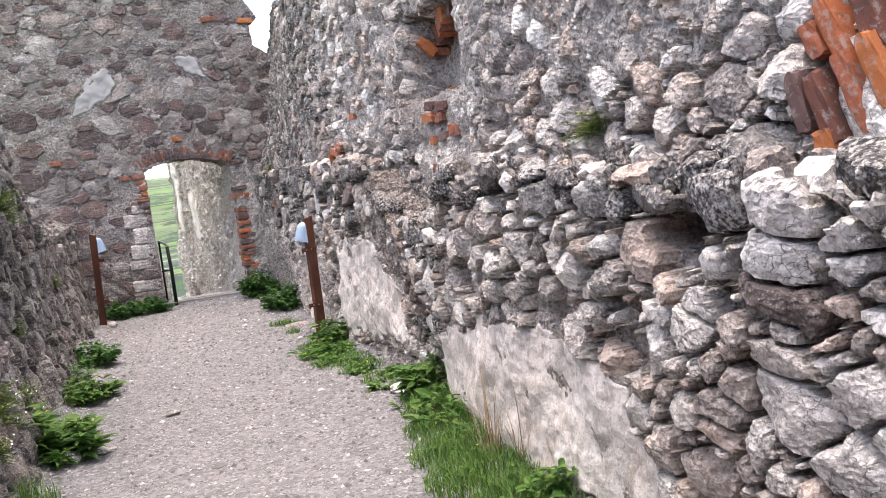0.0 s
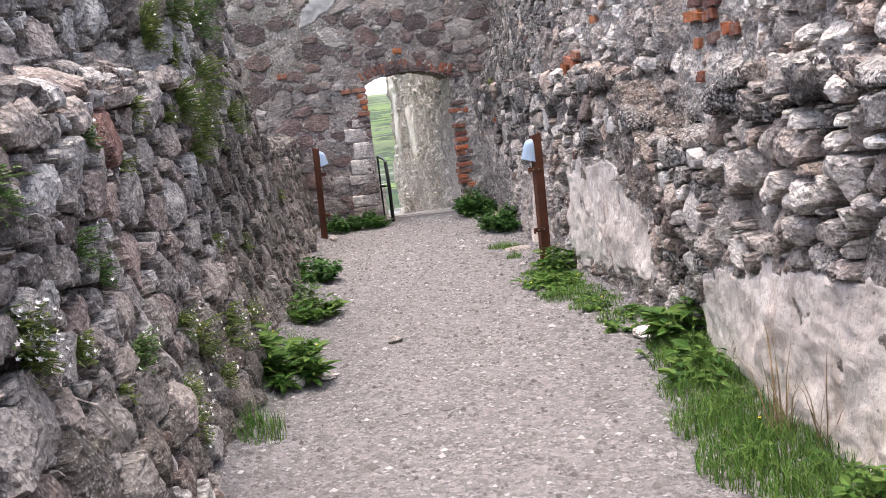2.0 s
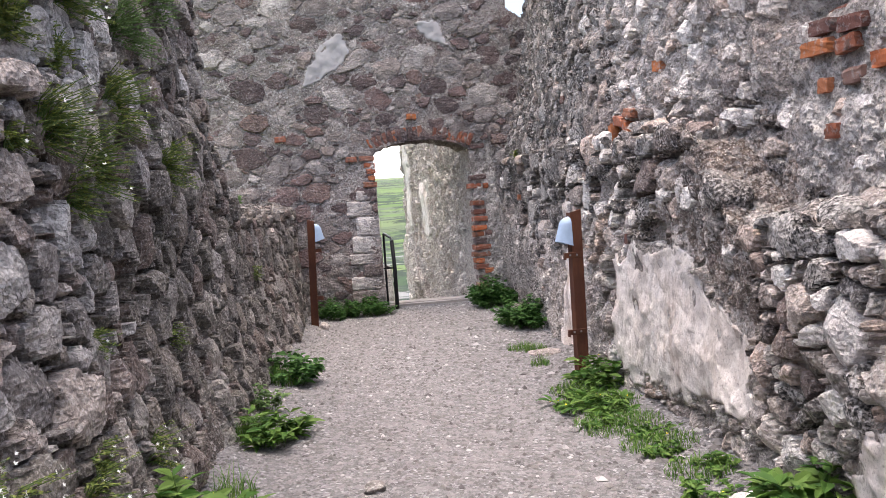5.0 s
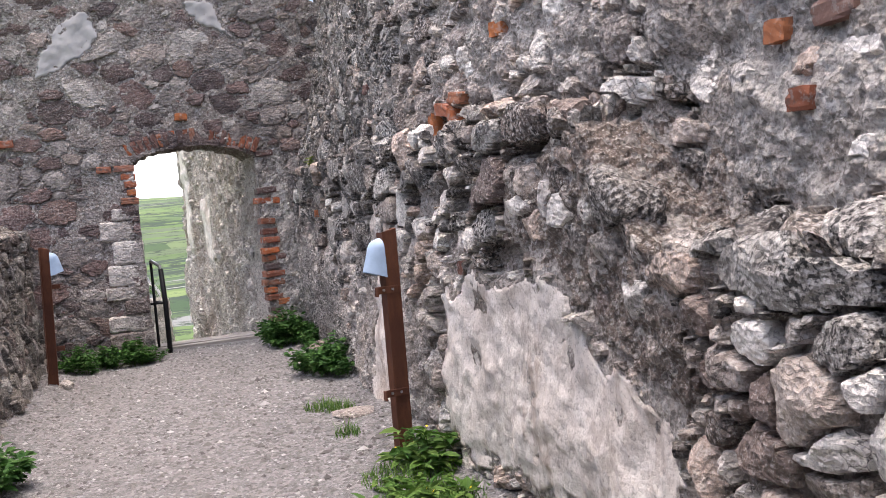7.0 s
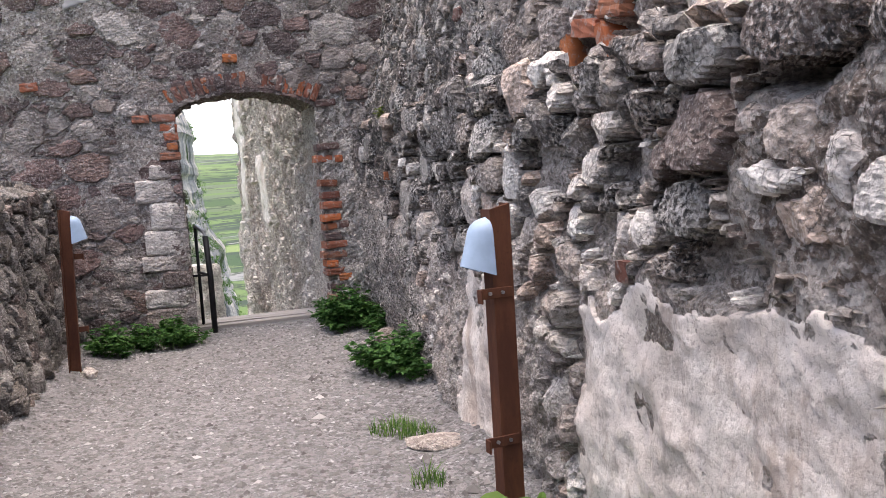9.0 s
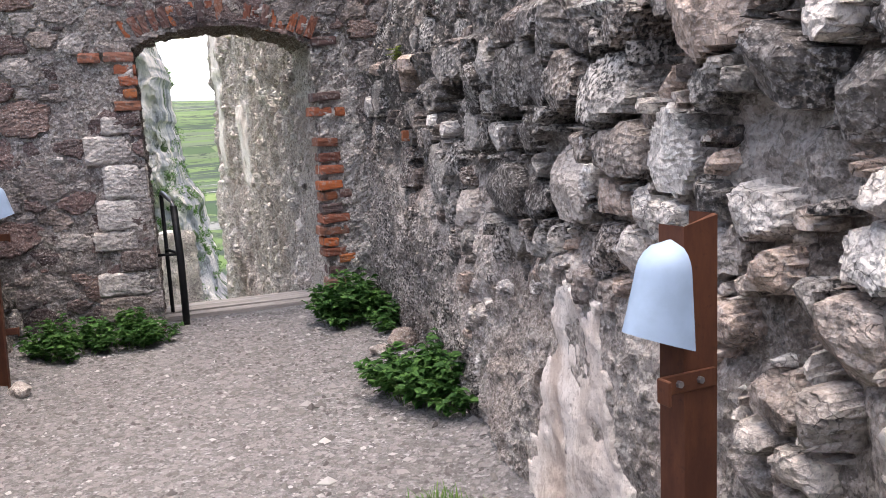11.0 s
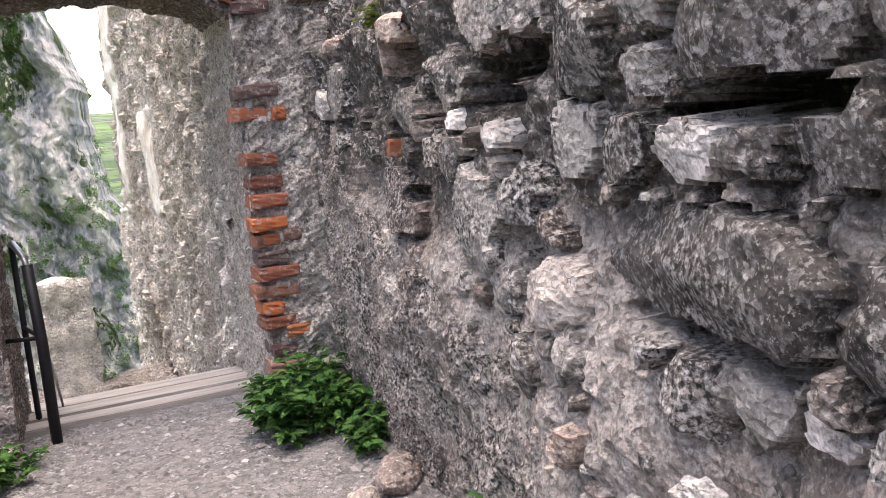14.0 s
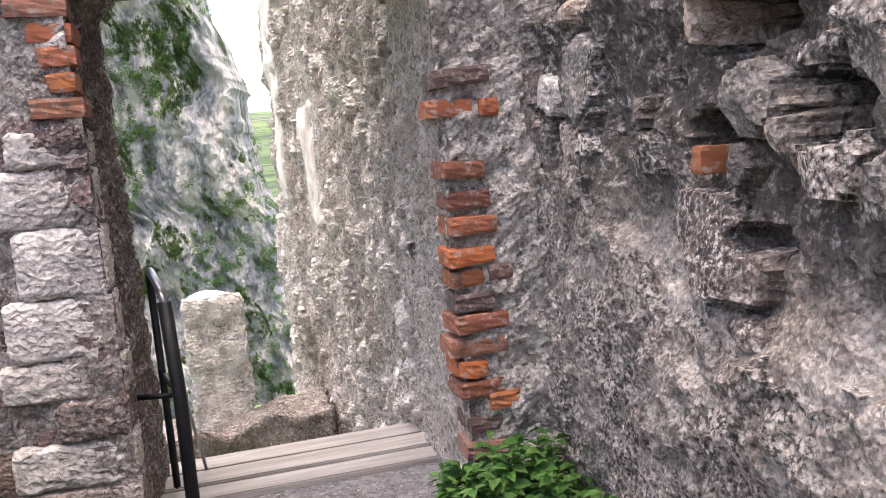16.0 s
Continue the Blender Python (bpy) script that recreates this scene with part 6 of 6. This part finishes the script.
def grass(spots, blades, h, label, mat=M_GRASS, seed=1, name="grass"):
    """Grass blades round the spots (x, y, radius), as one sward."""
    g = np.random.default_rng(seed)
    V, F = [], []
    for (x, y, r) in spots:
        n = int(blades * r * r * 3.14)
        a, rr = g.random(n) * 6.283, r * np.sqrt(g.random(n))
        bx, by = x + rr * np.cos(a), y + rr * np.sin(a)
        bz = ground_z(bx, by) - 0.005
        L = h * (0.35 + 0.75 * g.random(n)) * (1.1 - 0.55 * rr / r)
        d = g.random(n) * 6.283
        bend = L * (0.15 + 1.0 * g.random(n))
        wid = 0.0014 + 0.0016 * g.random(n)
        dx, dy = np.cos(d), np.sin(d)
        for i in range(n):
            o = len(V)
            sx, sy = -dy[i] * wid[i], dx[i] * wid[i]
            for t, k in ((0, 1.0), (0.55, 0.8)):
                px, py, pz = bx[i] + dx[i] * bend[i] * t * t, by[i] + dy[i] * bend[i] * t * t, bz[i] + L[i] * t
                V += [(px + sx * k, py + sy * k, pz), (px - sx * k, py - sy * k, pz)]
            V.append((bx[i] + dx[i] * bend[i], by[i] + dy[i] * bend[i], bz[i] + L[i] * 0.92))
            F += [(o, o + 1, o + 3, o + 2), (o + 2, o + 3, o + 4)]
    return tagged(mesh_object(name, V, F, mat, None, False), label, "grass", kind="stuff")


grass([(2.53, 4.75, 0.16), (2.43, 4.4, 0.2), (2.32, 4.0, 0.24), (2.2, 3.6, 0.26), (2.12, 3.2, 0.28), (2.09, 2.8, 0.26), (2.01, 2.4, 0.22)], 5200, 0.15, "lush green grass along the foot of the plastered wall", seed=2)
grass([(2.62, 7.2, 0.24), (2.55, 6.8, 0.25), (2.5, 6.35, 0.25), (2.53, 5.9, 0.2), (2.51, 5.45, 0.16), (2.75, 7.45, 0.15)], 4500, 0.085, "patchy grass round the foot of a rusty post", seed=3)
grass([(2.67, 8.9, 0.12), (2.58, 8.05, 0.08), (2.75, 8.75, 0.1)], 5000, 0.12, "small tuft of grass in the gravel", seed=4)
grass([(0.38, 5.15, 0.16), (0.56, 6.7, 0.14), (0.66, 8.2, 0.12), (0.26, 4.4, 0.14), (0.48, 5.8, 0.1)], 3500, 0.2, "tufts of grass at the foot of the overgrown wall", seed=5)
grass([(2.26, 3.35, 0.05), (2.32, 3.15, 0.04)], 4000, 0.55, "dry upright stalks before the plaster", M_DRY, 6, "dry_grass")
weed(3.14, 11.82, 0.26, 0.44, 70, "tall bushy nettles at the foot of the brick door jamb", 0.06, seed=11)
weed(3.3, 11.4, 0.14, 0.22, 26, "low leafy nettles by the wall", 0.05, seed=12)
weed(3.06, 10.1, 0.26, 0.36, 64, "spreading leafy weeds by the wall and pale stones", 0.06, seed=13)
weed(2.95, 10.35, 0.14, 0.2, 18, "small leafy weeds at the edge of the gravel", 0.05, seed=14)
weed(3.14, 9.8, 0.2, 0.34, 40, "spreading leafy weeds by the wall and pale stones", 0.055, seed=15)
weed(1.28, 12.02, 0.27, 0.32, 60, "low bed of green nettles before the end wall", 0.05, seed=16)
weed(1.62, 12.04, 0.25, 0.3, 56, "low bed of green nettles before the end wall", 0.05, seed=17)
weed(1.84, 12.1, 0.15, 0.24, 26, "low bed of green nettles beside the railing", 0.045, seed=18)
weed(2.75, 7.25, 0.16, 0.24, 16, "broad-leaved weed at the foot of the post", 0.09, 0.4, M_GRASS, 19, 3, M_YELLOW)
weed(2.5, 6.75, 0.2, 0.12, 18, "dandelions in the grass with yellow heads", 0.1, 0.35, M_GRASS, 20, 8, M_YELLOW)
weed(2.56, 4.75, 0.16, 0.3, 16, "large-leaved weed in the grass by the wall", 0.1, 0.4, M_GRASS, 21, 2, M_YELLOW)
weed(2.35, 4.1, 0.18, 0.2, 20, "broad-leaved weeds among tall grass", 0.08, 0.45, M_GRASS, 22)
weed(2.22, 2.75, 0.1, 0.2, 14, "leafy weed against the rubble wall", 0.05, 0.55, M_GRASS, 23)
for i, (x, y) in enumerate(((2.5, 7.05), (2.62, 6.6), (2.45, 6.4), (2.6, 6.1), (2.5, 5.75), (2.58, 5.45), (2.42, 5.25), (2.66, 7.0))):
    weed(x, y, 0.11, 0.09, 12, "low clover and dandelion leaves in thin grass", 0.045, 0.5, M_GRASS, 60 + i, 1 if i % 3 == 0 else 0, M_YELLOW)
for i, (x, y) in enumerate(((2.1, 2.5), (2.02, 2.75), (2.2, 3.0), (2.08, 3.25), (2.24, 3.45), (2.15, 3.7), (2.34, 3.85), (2.26, 4.15), (2.42, 4.4), (2.36, 4.65))):
    weed(x, y, 0.1, 0.1, 8, "clump of dandelion leaves in the long grass", 0.055, 0.35, M_GRASS, 80 + i, 1 if i % 4 == 0 else 0, M_YELLOW)
weed(0.72, 8.3, 0.22, 0.26, 30, "dark leafy weed at the foot of the overgrown wall", 0.07, seed=24)
weed(0.62, 6.7, 0.2, 0.24, 26, "leafy weed at the foot of the overgrown wall", 0.09, 0.35, M_GRASS, 25)
weed(0.39, 5.15, 0.2, 0.36, 34, "bushy weed with small yellow and pale flowers", 0.1, 0.35, M_GRASS, 26, 12, M_YELLOW)
weed(0.56, 7.4, 0.12, 0.2, 16, "small weed at the foot of the wall", 0.06, 0.5, M_FERN, 27)


def wall_plant(wall, a, z, r, h, n, label, leaf, width, mat, seed, flowers=0, fmat=None):
    p, nrm = wall.on(a, z, 0.0)
    weed(p.x, p.y, r * 0.85, h * 0.75, int(n * 1.6), label, leaf * 0.75, width, mat, seed, flowers, fmat, p.z, (nrm.x, nrm.y, 0.1), "wall plant")


for i, (a, z, r, h, n, fl, mat, leaf) in enumerate((
        (2.66, 1.36, 0.13, 0.14, 40, 0, M_FERN, 0.02), (2.76, 1.28, 0.13, 0.14, 40, 0, M_FERN, 0.02), (2.82, 1.46, 0.07, 0.1, 24, 0, M_FERN, 0.02), (2.5, 1.46, 0.09, 0.12, 26, 0, M_FERN, 0.02), (2.75, 0.96, 0.09, 0.13, 44, 40, M_HERB, 0.02), (2.82, 0.88, 0.09, 0.13, 36, 26, M_HERB, 0.02),
        (3.38, 1.07, 0.1, 0.13, 30, 6, M_FERN, 0.02), (3.5, 0.98, 0.09, 0.12, 26, 6, M_FERN, 0.02), (3.14, 0.81, 0.07, 0.11, 24, 8, M_HERB, 0.02), (3.6, 0.65, 0.12, 0.13, 32, 8, M_FERN, 0.02), (5.1, 0.84, 0.08, 0.11, 22, 4, M_HERB, 0.02), (2.1, 1.02, 0.05, 0.09, 26, 26, M_HERB, 0.02), (3.3, 0.6, 0.05, 0.08, 16, 0, M_HERB, 0.02),
        (4.27, 0.6, 0.1, 0.14, 28, 12, M_HERB, 0.02), (3.94, 0.36, 0.12, 0.16, 30, 18, M_HERB, 0.02), (4.0, 0.22, 0.1, 0.14, 26, 14, M_HERB, 0.02), (5.1, 1.34, 0.1, 0.14, 26, 2, M_HERB, 0.022), (4.95, 1.55, 0.14, 0.2, 36, 8, M_HERB, 0.022), (5.0, 1.92, 0.2, 0.2, 44, 12, M_HERB, 0.024), (5.3, 1.45, 0.14, 0.2, 34, 6, M_HERB, 0.024),
        (5.6, 1.7, 0.16, 0.22, 30, 6, M_HERB, 0.026), (5.2, 1.75, 0.16, 0.2, 40, 6, M_HERB, 0.024), (5.35, 2.1, 0.18, 0.2, 40, 8, M_HERB, 0.024), (5.15, 2.15, 0.16, 0.18, 34, 0, M_FERN, 0.022), (4.7, 1.5, 0.08, 0.1, 20, 3, M_HERB, 0.02), (4.85, 0.5, 0.1, 0.14, 24, 8, M_HERB, 0.02), (6.2, 0.7, 0.1, 0.12, 22, 4, M_HERB, 0.02), (4.5, 0.28, 0.1, 0.14, 24, 10, M_HERB, 0.02), (6.0, 2.1, 0.18, 0.22, 30, 0, M_FERN, 0.024), (6.3, 1.5, 0.14, 0.2, 26, 4, M_HERB, 0.026), (4.4, 0.5, 0.12, 0.2, 24, 14, M_HERB, 0.024),
        (4.75, 0.4, 0.14, 0.22, 26, 14, M_HERB, 0.024), (6.7, 2.4, 0.18, 0.2, 30, 0, M_FERN, 0.026), (8.8, 0.8, 0.1, 0.14, 18, 2, M_HERB, 0.024), (1.9, 1.42, 0.16, 0.16, 36, 0, M_FERN, 0.026),
        (4.1, 1.3, 0.08, 0.1, 14, 4, M_HERB, 0.024), (4.3, 1.5, 0.1, 0.14, 18, 5, M_HERB, 0.024), (3.6, 1.42, 0.08, 0.1, 12, 2, M_FERN, 0.03), (10.2, 1.36, 0.12, 0.14, 18, 0, M_FERN, 0.024),
        (5.4, 0.35, 0.12, 0.2, 22, 10, M_HERB, 0.024), (2.05, 1.0, 0.1, 0.12, 16, 6, M_FERN, 0.03))):
    if a > 4.8 and z > 1.0:
        r, h, n = r * 1.35, h * 1.25, n * 2
    wall_plant(left, a, z, r, h, n, "herb with white starry flowers rooted in the wall" if fl else "green fern rooted between the stones", leaf, 0.45 if mat is M_HERB else 0.6, mat, 100 + i, fl)
root = new("dry_root")
bm = bmesh.new()
p0, n0 = left.on(2.98, 0.72, 0.0)
tube(bm, [p0, p0 + n0 * 0.06 + Vector((0, 0.02, -0.05)), p0 + n0 * 0.09 + Vector((0, 0.1, -0.17)), p0 + n0 * 0.1 + Vector((0, 0.2, -0.3))], [0.006, 0.005, 0.004, 0.002], 6)
part("strand", bm, M_DRYWOOD, root)
tagged(root, "thin bleached root hanging out of the wall", "root")
wall_plant(right, 2.7, 1.5, 0.1, 0.14, 18, "dry grassy herb on the ledge of the wall", 0.06, 0.12, M_HERB, 140)
wall_plant(right, 11.2, 1.75, 0.14, 0.14, 18, "small green herb in the dark wall corner", 0.04, 0.4, M_HERB, 141)
